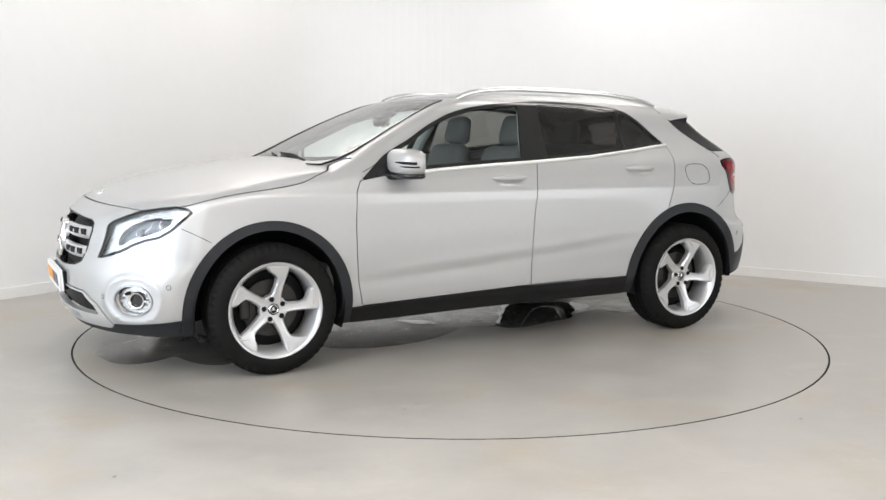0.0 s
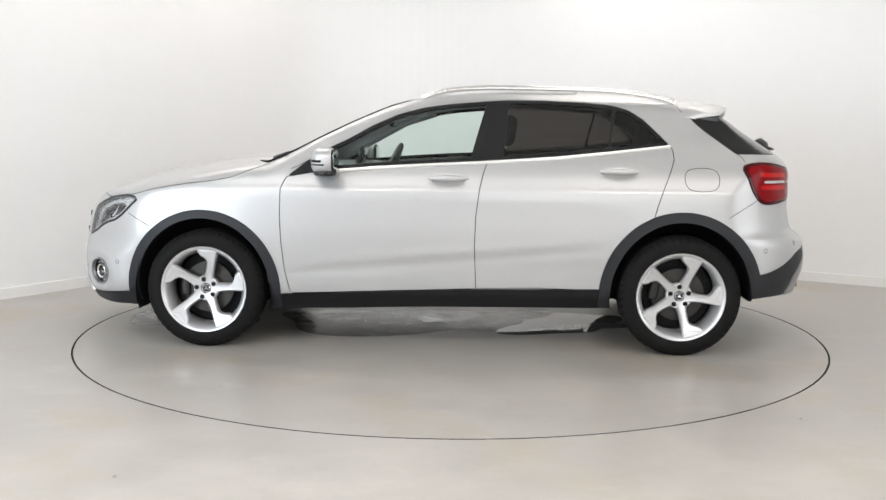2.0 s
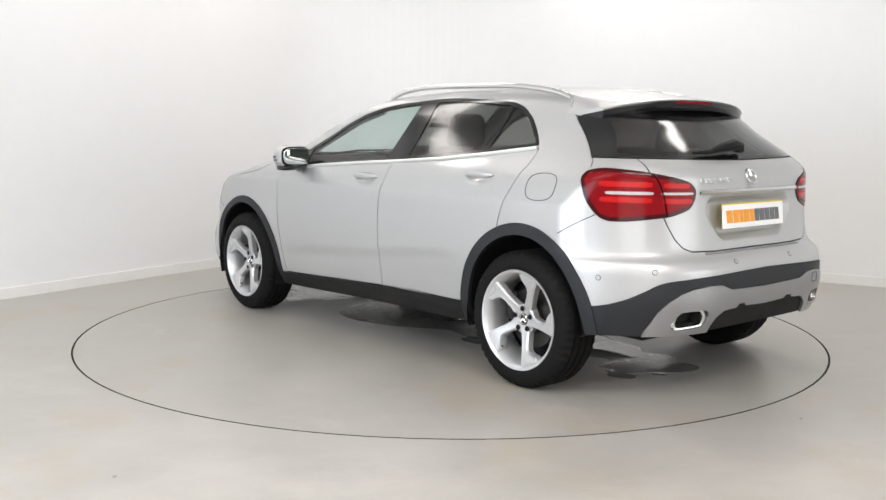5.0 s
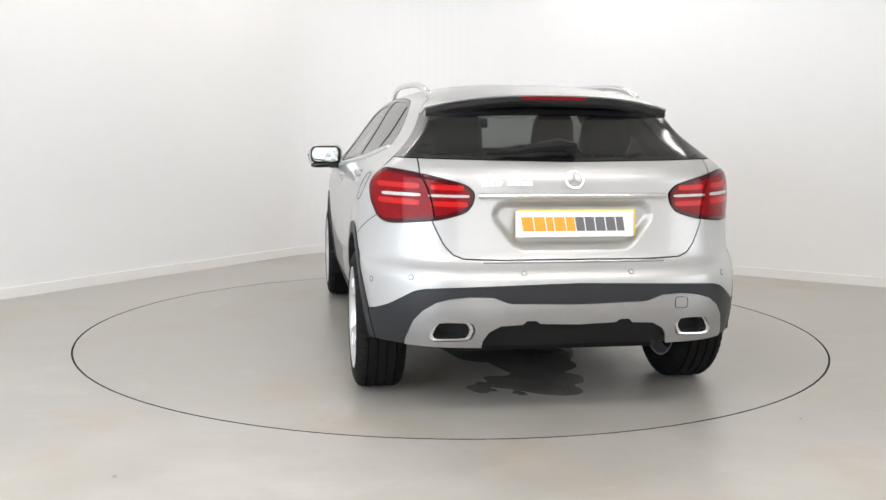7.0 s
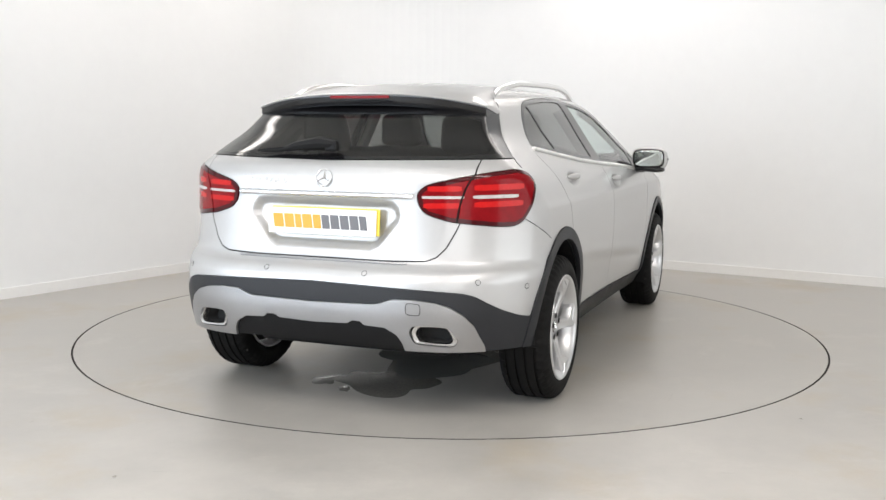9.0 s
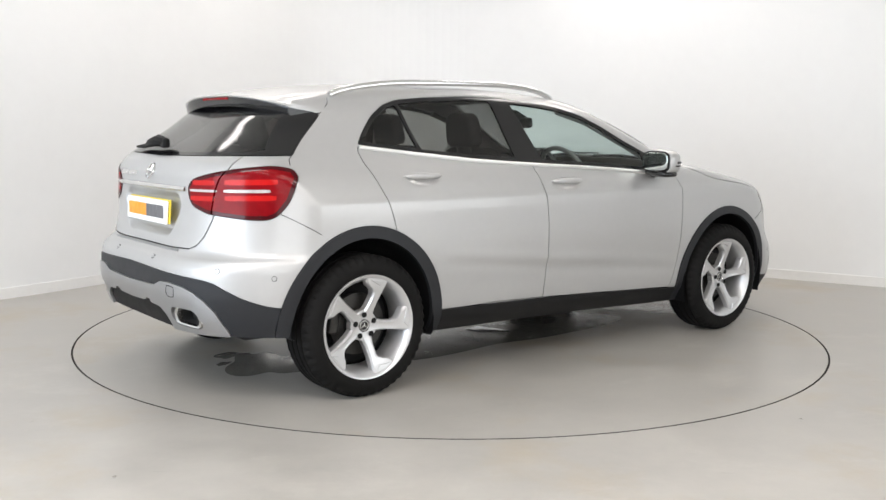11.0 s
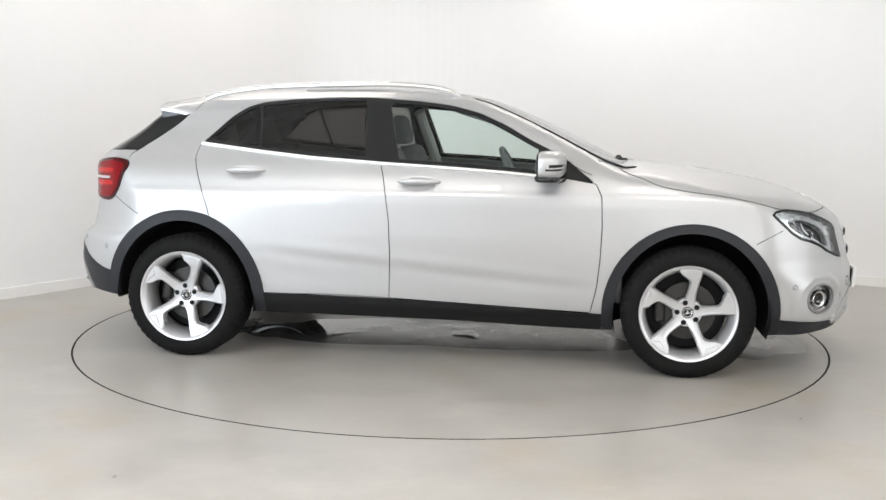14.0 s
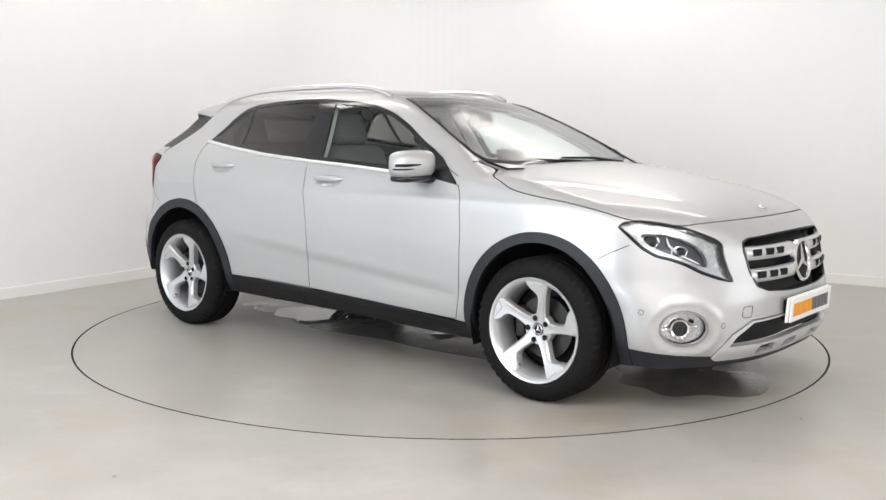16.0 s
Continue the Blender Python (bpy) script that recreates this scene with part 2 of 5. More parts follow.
def sweep_wall(name, line, z0, z1, thick, out, material):
    """A wall along a line: its face on the line, its thickness to the outside; out: how far the face stands proud of it."""
    c = Vector(room_point(WALL_LEN / 2, WALL_WID / 2))
    V, F = [], []
    n = len(line)
    for i, p in enumerate(line):
        d = (line[min(i + 1, n - 1)] - line[max(i - 1, 0)]).normalized()
        nrm = Vector((-d.y, d.x, 0))
        if nrm.dot(c - p) < 0:
            nrm = -nrm
        a, b = p + nrm * out, p - nrm * thick
        V += [(a.x, a.y, z0), (a.x, a.y, z1), (b.x, b.y, z1), (b.x, b.y, z0)]
    for i in range(n - 1):
        a, b = 4 * i, 4 * i + 4
        for k in range(4):
            F.append((a + k, a + (k + 1) % 4, b + (k + 1) % 4, b + k))
    F += [(0, 1, 2, 3), (4 * n - 4, 4 * n - 3, 4 * n - 2, 4 * n - 1)]
    ob = mesh_object(name, V, F, material, smooth=False)
    return tagged(ob, kind="structure")


back_line = outline_back()
tagged(sweep_wall("wall_back", back_line, 0, CEILING, 0.2, 0.0, WALL), "smooth white studio wall with a rounded corner", "wall")
tagged(sweep_wall("baseboard", back_line, 0.0, 0.08, 0.0, 0.014, SKIRT), "low white skirting board along the studio wall", "skirting")
front_line = [Vector(room_point(WALL_LEN, 0)), Vector(room_point(WALL_LEN, WALL_WID)), Vector(room_point(0, WALL_WID))]
tagged(sweep_wall("wall_front", front_line, 0, CEILING, 0.2, 0.0, WALL), "plain white wall closing the studio", "wall")


def floor_with_hole(name, radius, z, material):
    """The floor, with a round opening for the turntable."""
    V, F = [], []
    n = 128
    ring = [(radius * math.cos(2 * math.pi * i / n), radius * math.sin(2 * math.pi * i / n)) for i in range(n)]
    for r in (1.0, 1.25, 1.7, 3.0, 7.2):
        V += [(x * r, y * r, z) for x, y in ring]
    for k in range(4):
        for i in range(n):
            j = (i + 1) % n
            F.append((k * n + i, k * n + j, (k + 1) * n + j, (k + 1) * n + i))
    return mesh_object(name, V, F, material, smooth=False)


tagged(floor_with_hole("floor", TABLE_R + 0.008, 0.0, FLOOR), "grey painted concrete floor, scuffed and faintly stained", "floor", kind="structure")
n = 128
rim_pts = [((TABLE_R + 0.008) * math.cos(2 * math.pi * i / n), (TABLE_R + 0.008) * math.sin(2 * math.pi * i / n)) for i in range(n)]
rim = mesh_object("floor_rim", [(x, y, z) for z in (-0.0005, -0.12) for x, y in rim_pts], [(i, (i + 1) % n, n + (i + 1) % n, n + i) for i in range(n)], GROOVE)
tagged(rim, "dark edge of the round opening in the floor", "floor edge", kind="structure")
pit = mesh_object("floor_pit", [(2.6 * math.cos(a * 0.1309), 2.6 * math.sin(a * 0.1309), -0.12) for a in range(48)], [tuple(range(48))], GROOVE, smooth=False)
tagged(pit, "dark bottom of the gap round the turntable", "pit", kind="structure")
V, F = [], []
corners = [room_point(-0.3, -0.3), room_point(WALL_LEN + 0.3, -0.3), room_point(WALL_LEN + 0.3, WALL_WID + 0.3), room_point(-0.3, WALL_WID + 0.3)]
ceil = mesh_object("ceiling", [(x, y, CEILING + h) for h in (0.0, 0.1) for x, y, _ in corners], [(0, 1, 2, 3), (4, 5, 6, 7), (0, 1, 5, 4), (1, 2, 6, 5), (2, 3, 7, 6), (3, 0, 4, 7)], CEIL, smooth=False)
tagged(ceil, "plain white studio ceiling", "ceiling", kind="structure")


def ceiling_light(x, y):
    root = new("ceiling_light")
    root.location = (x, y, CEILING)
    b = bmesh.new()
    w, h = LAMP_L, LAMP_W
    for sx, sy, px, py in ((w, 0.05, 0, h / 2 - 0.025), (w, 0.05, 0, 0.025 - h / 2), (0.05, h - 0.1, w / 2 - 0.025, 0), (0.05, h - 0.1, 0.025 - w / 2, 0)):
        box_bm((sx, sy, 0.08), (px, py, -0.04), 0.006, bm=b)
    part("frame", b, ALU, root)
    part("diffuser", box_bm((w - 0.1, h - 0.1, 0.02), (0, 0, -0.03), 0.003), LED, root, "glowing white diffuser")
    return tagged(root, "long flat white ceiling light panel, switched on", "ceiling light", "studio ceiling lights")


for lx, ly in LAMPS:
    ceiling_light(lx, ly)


def fill_panel(w, h, m, foot):
    """A framed fill panel on two feet, added out of view; its face looks along its own y."""
    root = new("fill_panel")
    root.matrix_world = m
    b = bmesh.new()
    for sx, sz, px, pz in ((w, 0.05, 0, h / 2 - 0.025), (w, 0.05, 0, 0.025 - h / 2), (0.05, h - 0.1, w / 2 - 0.025, 0), (0.05, h - 0.1, 0.025 - w / 2, 0)):
        box_bm((sx, 0.10, sz), (px, 0, pz), 0.006, bm=b)
    part("frame", b, ALU, root)
    part("diffuser", box_bm((w - 0.1, 0.02, h - 0.1), (0, 0.02, 0), 0.003), LED_COOL, root, "glowing white fabric diffuser")
    part("back", box_bm((w - 0.02, 0.01, h - 0.02), (0, -0.056, 0), 0.002), WALL, root)
    for x in (-w * 0.4, w * 0.4):
        part("leg", tube_bm([(x, 0, -h / 2), (x, 0, 0.02 - foot)], 0.02, 8), ALU, root)
        part("foot", box_bm((0.08, 0.7, 0.03), (x, 0, 0.015 - foot), 0.006), ALU, root)
    return tagged(root, "tall white fill light panel on two feet, added out of view, switched on", "light panel", "tall studio light panels")


for lx, ly, lz, turn, w, h, watts, tone in PANELS:
    fill_panel(w, h, pose(lx, ly, lz, 0, 0, turn), lz)

# ---- the turntable ----
def turntable_disc():
    bm = bmesh.new()
    n = 160
    rings = []
    for r, z in ((TABLE_R - 0.003, 0.0), (1.6, 0.0), (0.8, 0.0)):
        rings.append([bm.verts.new((r * math.cos(2 * math.pi * i / n), r * math.sin(2 * math.pi * i / n), z)) for i in range(n)])
    for p, q in zip(rings, rings[1:]):
        for i in range(n):
            bm.faces.new((p[i], p[(i + 1) % n], q[(i + 1) % n], q[i]))
    bm.faces.new(rings[-1])
    return bm


def lathe_z(profile, n=160):
    bm = lathe_bm(profile, n)
    bmesh.ops.rotate(bm, verts=bm.verts, cent=(0, 0, 0), matrix=Matrix.Rotation(math.pi / 2, 3, "X"))
    return bm


turntable = new("turntable")
tagged(turntable, "round grey turntable set flush in the studio floor", "turntable")
part("disc", turntable_disc(), TABLE, turntable)
part("disc_edge", lathe_z([(TABLE_R - 0.003, -0.0002), (TABLE_R, -0.006), (TABLE_R, -0.05), (TABLE_R - 0.3, -0.05)]), GROOVE, turntable, "dark edge of the disc", True, 40)


def puddle(x, y, rx, ry, seed, turn=0.0, name="puddle", material=None, z=0.0006, label="shallow clear puddle of water"):
    """A thin film with a ragged edge: water by default, also the damp, shade-darkened patches."""
    rnd = random.Random(seed)
    n = 64
    ph = [rnd.uniform(0, 6.28) for _ in range(6)]
    bm = bmesh.new()
    edge, inner = [], []
    for i in range(n):
        a = 2 * math.pi * i / n
        w = 1 + sum(0.30 / (k + 1.5) * math.sin((k + 2) * a + ph[k]) for k in range(6))
        px, py = rx * w * math.cos(a), ry * w * math.sin(a)
        c, s = math.cos(turn), math.sin(turn)
        qx, qy = px * c - py * s, px * s + py * c
        edge.append(bm.verts.new((x + qx, y + qy, z)))
        inner.append(bm.verts.new((x + qx * 0.93, y + qy * 0.93, z + 0.001)))
    for i in range(n):
        bm.faces.new((edge[i], edge[(i + 1) % n], inner[(i + 1) % n], inner[i]))
    bm.faces.new(inner)
    part(name, bm, material or WATER, turntable, label, smooth=True)

# ---- the car's surface ----
# Car space: x ahead from the middle of the wheelbase, y to the car's left, z up from the ground.
def curve1(xs, ys):
    """A smooth curve through knots, without overshoot."""
    xs, ys = np.array(xs, float), np.array(ys, float)
    h, d = np.diff(xs), np.diff(ys) / np.diff(xs)
    m = np.zeros(len(xs))
    m[0], m[-1] = d[0], d[-1]
    for i in range(1, len(xs) - 1):
        if d[i - 1] * d[i] > 0:
            w1, w2 = 2 * h[i] + h[i - 1], h[i] + 2 * h[i - 1]
            m[i] = (w1 + w2) / (w1 / d[i - 1] + w2 / d[i])

    def at(x):
        x = np.asarray(x, float)
        i = np.clip(np.searchsorted(xs, x) - 1, 0, len(xs) - 2)
        t = (np.clip(x, xs[0], xs[-1]) - xs[i]) / h[i]
        return ((1 + 2 * t) * (1 - t) ** 2 * ys[i] + t * (1 - t) ** 2 * h[i] * m[i]
                + t * t * (3 - 2 * t) * ys[i + 1] + t * t * (t - 1) * h[i] * m[i + 1])
    return at


# the middle line from above: bonnet, windscreen, roof
top_line = curve1([-2.1, -1.75, -1.6, -1.3, -0.9, -0.45, 0.0, 0.25, 0.45, 0.70, 0.95, 1.02, 1.12, 1.42, 1.76, 2.00, 2.10, 2.2],
                  [1.345, 1.405, 1.432, 1.474, 1.498, 1.503, 1.480, 1.436, 1.364, 1.252, 1.126, 1.095, 1.088, 1.056, 0.997, 0.922, 0.872, 0.80])
top_drop = curve1([-1.7, -0.3, 0.25, 0.9, 1.1, 1.6, 2.1], [0.075, 0.060, 0.038, 0.034, 0.028, 0.045, 0.05])
# half width by height, and the corrections along the car
side_line = curve1([0.15, 0.25, 0.33, 0.40, 0.48, 0.58, 0.72, 0.86, 0.915, 0.94, 1.00, 1.06, 1.12, 1.20, 1.30, 1.38, 1.44, 1.50],
                   [0.760, 0.805, 0.848, 0.860, 0.868, 0.880, 0.889, 0.890, 0.886, 0.876, 0.852, 0.818, 0.778, 0.732, 0.675, 0.625, 0.570, 0.40])
upper_taper = curve1([-2.0, -1.3, -0.6, 0.3, 1.0], [0.13, 0.062, 0.020, 0.004, 0.01])
nose_line = curve1([0.15, 0.25, 0.32, 0.42, 0.52, 0.60, 0.70, 0.80, 0.88, 0.95], [2.16, 2.22, 2.265, 2.275, 2.275, 2.262, 2.245, 2.21, 2.155, 2.03])
tail_line = curve1([0.15, 0.27, 0.34, 0.42, 0.52, 0.62, 0.66, 0.70, 0.80, 0.95, 1.03, 1.09, 1.14, 1.25, 1.36, 1.42],
                   [-2.03, -2.06, -2.095, -2.125, -2.142, -2.138, -2.120, -2.070, -2.046, -2.034, -2.032, -2.010, -1.955, -1.80, -1.64, -1.50])


nose_curl = curve1([0.15, 0.46, 0.62, 1.0], [0.475, 0.475, 0.54, 0.54])


def ease(t):
    """A smooth step from 0 to 1."""
    t = np.clip(t, 0, 1)
    return t * t * (3 - 2 * t)


def smoothmax(a, b, k):
    h = np.maximum(k - np.abs(a - b), 0) / k
    return np.maximum(a, b) + h * h * k * 0.25


def edge_distance(poly, P):
    """Signed distance of 2D points to a closed outline, below zero inside."""
    poly = np.array(poly, float)
    a, b = poly, np.roll(poly, -1, 0)
    best, inside = np.full(len(P), 1e9), np.zeros(len(P), bool)
    for (ax, ay), (bx, by) in zip(a, b):
        dx, dy = bx - ax, by - ay
        t = np.clip(((P[:, 0] - ax) * dx + (P[:, 1] - ay) * dy) / max(dx * dx + dy * dy, 1e-12), 0, 1)
        best = np.minimum(best, np.hypot(P[:, 0] - ax - t * dx, P[:, 1] - ay - t * dy))
        cross = (ay > P[:, 1]) != (by > P[:, 1])
        if abs(dy) > 1e-12:
            inside ^= cross & (P[:, 0] < dx * (P[:, 1] - ay) / dy + ax)
    return np.where(inside, -best, best)


RECESS = [(-0.3, 0.958), (0.29, 0.956), (0.325, 0.948), (0.348, 0.926), (0.357, 0.895), (0.350, 0.868), (0.285, 0.785), (0.262, 0.762), (0.225, 0.748), (-0.3, 0.747)]


def plate_recess(y, z):
    """How far the tailgate is pressed in round the number plate."""
    d = edge_distance(RECESS, np.stack([y, z], 1))
    t = np.clip((0.008 - d) / 0.040, 0, 1)
    return 0.032 * t * t * (3 - 2 * t)


def body_field(p):
    """Below zero inside the car's body."""
    x, y, z = p[:, 0], np.abs(p[:, 1]), p[:, 2]
    up = ease((z - 1.03) / 0.25)
    w = side_line(z) - upper_taper(x) * up - 0.012 * np.clip(x - 0.6, 0, 2) ** 2
    flare = np.exp(-((x - 1.35) / 0.42) ** 2) + np.exp(-((x + 1.35) / 0.45) ** 2)
    w = w + 0.016 * flare * np.exp(-((z - 0.5) / 0.25) ** 2)
    # the lower crease of the doors, rising to the rear
    g = (z - (0.545 - 0.090 * x)) / 0.034
    w = w + (0.0026 * np.exp(-(g - 0.5) ** 2) - 0.0022 * np.exp(-((g + 0.9) / 0.9) ** 2)) * ease((1.05 - np.abs(x)) / 0.45)
    w = w - 0.026 * ease((x - 1.20) / 0.65) * ease((z - 0.60) / 0.30)
    for hx, hz in ((-0.045, 0.972), (-1.000, 1.018)):
        w = w - 0.021 * np.exp(-(((x - hx) / 0.078) ** 2 + ((z - hz) / 0.026) ** 2) ** 2)
    side = y - w
    top = z - (top_line(x) - top_drop(x) * (y / 0.62) ** 2.4)
    q = np.hypot((0.78 * x - 0.62 * y - 1.124) / 0.150, (z - 0.414) / 0.112)
    pad = 0.009 * np.exp(-((q - 1.04) / 0.13) ** 2) * (x > 1.6)
    nose = x - pad - (nose_line(z) - nose_curl(z) * (y / 0.9) ** 3.2)
    high = ease((z - 1.05) / 0.22)
    curl = (1 - high) * 0.43 * (y / 0.9) ** 5 + high * 0.50 * (y / 0.9) ** 3.6
    tail = (plate_recess(y, z) + tail_line(z) + curl) - x
    f = smoothmax(side, top * 0.9, 0.05)
    f = smoothmax(f, nose, 0.05)
    return smoothmax(f, tail, 0.045 - 0.025 * high)


def on_body(start, way, reach):
    """The points where rays leave the body: start inside, the far end outside."""
    lo, hi = np.zeros(len(start)), np.full(len(start), float(reach))
    for _ in range(26):
        mid = (lo + hi) / 2
        inside = body_field(start + way * mid[:, None]) < 0
        lo, hi = np.where(inside, mid, lo), np.where(inside, hi, mid)
    return start + way * ((lo + hi) / 2)[:, None]


def body_normal(p, e=0.004):
    n = np.stack([body_field(p + d) - body_field(p - d) for d in np.eye(3) * e], 1)
    n[:, 1] *= 1
    return n / np.maximum(np.linalg.norm(n, axis=1, keepdims=True), 1e-9)


def on_side(x, z, lift=0.0, side=1):
    p = on_body(np.array([[x, 0.15, z]]), np.array([[0.0, 1.0, 0.0]]), 1.0)
    p = p + body_normal(p) * lift
    return Vector((p[0, 0], p[0, 1] * side, p[0, 2]))


def on_end(y, z, front, lift=0.0):
    way = np.array([[1.0 if front else -1.0, 0, 0]])
    p = on_body(np.array([[1.2 if front else -1.3, abs(y), z]]), way, 1.3)
    p = p + body_normal(p) * lift
    return Vector((p[0, 0], p[0, 1] * (1 if y >= 0 else -1), p[0, 2]))


def body_shell(step=0.018):
    """The left half of the body as a fine mesh: rays from a core to a box around the car."""
    x0, x1, y1, z0, z1 = -2.4, 2.4, 1.0, 0.17, 1.6
    nx, ny, nz = int((x1 - x0) / step), int(y1 / step), int((z1 - z0) / step)
    xs, ys, zs = np.linspace(x0, x1, nx + 1), np.linspace(0, y1, ny + 1), np.linspace(z0, z1, nz + 1)
    V, T, seen = [], [], {}

    def grid(us, vs, place, flip):
        ids = np.zeros((len(us), len(vs)), int)
        for i, u in enumerate(us):
            for j, v in enumerate(vs):
                q = place(u, v)
                key = tuple(round(c, 5) for c in q)
                if key not in seen:
                    seen[key] = len(V)
                    V.append(q)
                ids[i, j] = seen[key]
        a, b, c, d = ids[:-1, :-1].ravel(), ids[1:, :-1].ravel(), ids[1:, 1:].ravel(), ids[:-1, 1:].ravel()
        for t in (np.stack([a, b, c], 1), np.stack([a, c, d], 1)):
            T.append(t[:, ::-1] if flip else t)
    grid(xs, zs, lambda u, v: (u, y1, v), True)
    grid(xs, ys, lambda u, v: (u, v, z1), False)
    grid(ys, zs, lambda u, v: (x1, u, v), False)
    grid(ys, zs, lambda u, v: (x0, u, v), True)
    q = np.array(V)
    s = np.stack([np.clip(q[:, 0], -1.75, 1.55), np.clip(q[:, 1], 0, 0.35), np.clip(q[:, 2], z0, 0.8)], 1)
    return on_body(s, q - s, 1.0), np.concatenate(T)

# ---- cutting panels out of the body's surface ----
def rounded(poly, times=2, keep=0.25):
    """An outline with its corners cut round."""
    p = np.array(poly, float)
    for _ in range(times):
        q = np.roll(p, -1, 0)
        p = np.stack([p + (q - p) * keep, p + (q - p) * (1 - keep)], 1).reshape(-1, 2)
        keep = 0.25
    return p


def mirrored(half):
    """An outline given for one half, from the middle line to the middle line, closed over the middle."""
    return [tuple(p) for p in half] + [(-a, b) for a, b in reversed(half)]


class Skin:
    """A triangle mesh from which regions are cut along the zero line of a field."""

    def __init__(self, V, T):
        self.V, self.T = V, T

    def cut(self, T, value):
        """The triangles T parted into those below and those above zero, both with clean edges."""
        s = value(self.V)
        s = np.where(np.abs(s) < 1e-6, 1e-6, s)
        neg = s[T] < 0
        n = neg.sum(1)
        low, high = [T[n == 3]], [T[n == 0]]
        made, fresh, a_, b_ = {}, [], [], []
        base = len(self.V)
        for t, g in zip(T[(n == 1) | (n == 2)], neg[(n == 1) | (n == 2)]):
            k = int(np.argmax(g)) if g.sum() == 1 else int(np.argmin(g))
            i, j, l = t[k], t[(k + 1) % 3], t[(k + 2) % 3]
            ids = []
            for p, q in ((i, j), (i, l)):
                key = (min(p, q), max(p, q))
                if key not in made:
                    w = s[p] / (s[p] - s[q])
                    made[key] = base + len(fresh)
                    fresh.append(self.V[p] + (self.V[q] - self.V[p]) * w)
                ids.append(made[key])
            one, two = [(i, ids[0], ids[1])], [(ids[0], j, l), (ids[0], l, ids[1])]
            (a_ if g.sum() == 1 else b_).extend(one)
            (b_ if g.sum() == 1 else a_).extend(two)
        if fresh:
            self.V = np.concatenate([self.V, np.array(fresh)])
        if a_:
            low.append(np.array(a_))
        if b_:
            high.append(np.array(b_))
        return np.concatenate(low), np.concatenate(high)

    def refine(self):
        """Each triangle parted into four."""
        made, out, fresh = {}, [], []
        base = len(self.V)
        for t in self.T:
            m = []
            for p, q in ((t[0], t[1]), (t[1], t[2]), (t[2], t[0])):
                key = (min(p, q), max(p, q))
                if key not in made:
                    made[key] = base + len(fresh)
                    fresh.append((self.V[p] + self.V[q]) / 2)
                m.append(made[key])
            out += [(t[0], m[0], m[2]), (m[0], t[1], m[1]), (m[2], m[1], t[2]), tuple(m)]
        self.V, self.T = np.concatenate([self.V, np.array(fresh)]), np.array(out)
        return self

    def take(self, value, gap=0.0022, seams=None):
        """Cuts the region below zero out of the skin; with a gap, the strip between goes to the seams."""
        if gap <= 0:
            inside, self.T = self.cut(self.T, value)
            return inside
        wide, self.T = self.cut(self.T, lambda p: value(p) - gap)
        inside, strip = self.cut(wide, lambda p: value(p) + gap)
        if seams is not None:
            seams.append(strip)
        return inside


def side_field(poly, x0=-9, x1=9):
    """Inside an outline seen from the side."""
    def value(p):
        d = edge_distance(poly, p[:, [0, 2]])
        return np.maximum(d, np.maximum(x0 - p[:, 0], p[:, 0] - x1))
    return value


def end_field(poly, front):
    """Inside an outline seen from the front or the rear."""
    def value(p):
        d = edge_distance(poly, p[:, [1, 2]])
        return np.maximum(d, (1.2 - p[:, 0]) if front else (p[:, 0] + 1.35))
    return value


def top_field(poly, zmin):
    def value(p):
        return np.maximum(edge_distance(poly, p[:, :2]), zmin - p[:, 2])
    return value


def skin_mesh(skin, T, offset=0.0, rim=0.010, both=False, side=1, inner=None):
    """Vertices and faces of a cut region: lifted by offset, with a rim turned inwards. both: joined with its mirror image."""
    if len(T) == 0:
        return [], [], []
    used, inv = np.unique(T, return_inverse=True)
    P, F = skin.V[used], inv.reshape(-1, 3)
    N = body_normal(P)
    if both:
        N[np.abs(P[:, 1]) < 1e-4, 1] = 0
    P = P + N * offset
    edges = {}
    for a, b, c in F:
        for e in ((a, b), (b, c), (c, a)):
            edges[e] = 1
    rimV, rimF, made = [], [], {}
    if rim:
        for a, b in [e for e in edges if (e[1], e[0]) not in edges]:
            if both and abs(P[a, 1]) < 1e-4 and abs(P[b, 1]) < 1e-4:
                continue
            ids = []
            for v in (a, b):
                if v not in made:
                    made[v] = len(P) + len(rimV)
                    rimV += [P[v], P[v] - N[v] * rim]
                ids.append(made[v])
            rimF.append((ids[1], ids[0], ids[0] + 1, ids[1] + 1))
    V = np.concatenate([P, np.array(rimV)]) if rimV else P
    B = np.concatenate([N, np.zeros((len(rimV), 3))]) if rimV else N
    F = [tuple(f) for f in F] + rimF
    M = V * np.array([1, -1, 1])
    if both:
        n = len(V)
        keep = np.arange(n)
        twin = np.where((np.abs(V[:, 1]) < 1e-4) & (np.arange(n) < len(P)), keep, keep + n)
        return np.concatenate([V, M]), F + [tuple(twin[i] for i in reversed(f)) for f in F], np.concatenate([B, B * np.array([1, -1, 1])])
    if side < 0:
        return M, [tuple(reversed(f)) for f in F], B * np.array([1, -1, 1])
    return V, F, B


car = new("car")
tagged(car, "silver five-door crossover car with grey plastic cladding on a turntable", "car")


def panel(name, T, material, label="", offset=0.0, rim=0.010, both=False, parent=None, skin=None):
    """A body panel, or the pair of a left and a right one."""
    made = []
    for side in ((1,) if both else (1, -1)):
        V, F, B = skin_mesh(skin or body, T, offset, rim, both, side)
        if len(V):
            ob = mesh_object(name, V, F, material, parent[side] if isinstance(parent, dict) else parent or car, label)
            ob.data.normals_split_custom_set_from_vertices([tuple(map(float, n)) for n in B])
            made.append(ob)
    return made[0] if both else dict(zip((1, -1), made))


body = Skin(*body_shell())
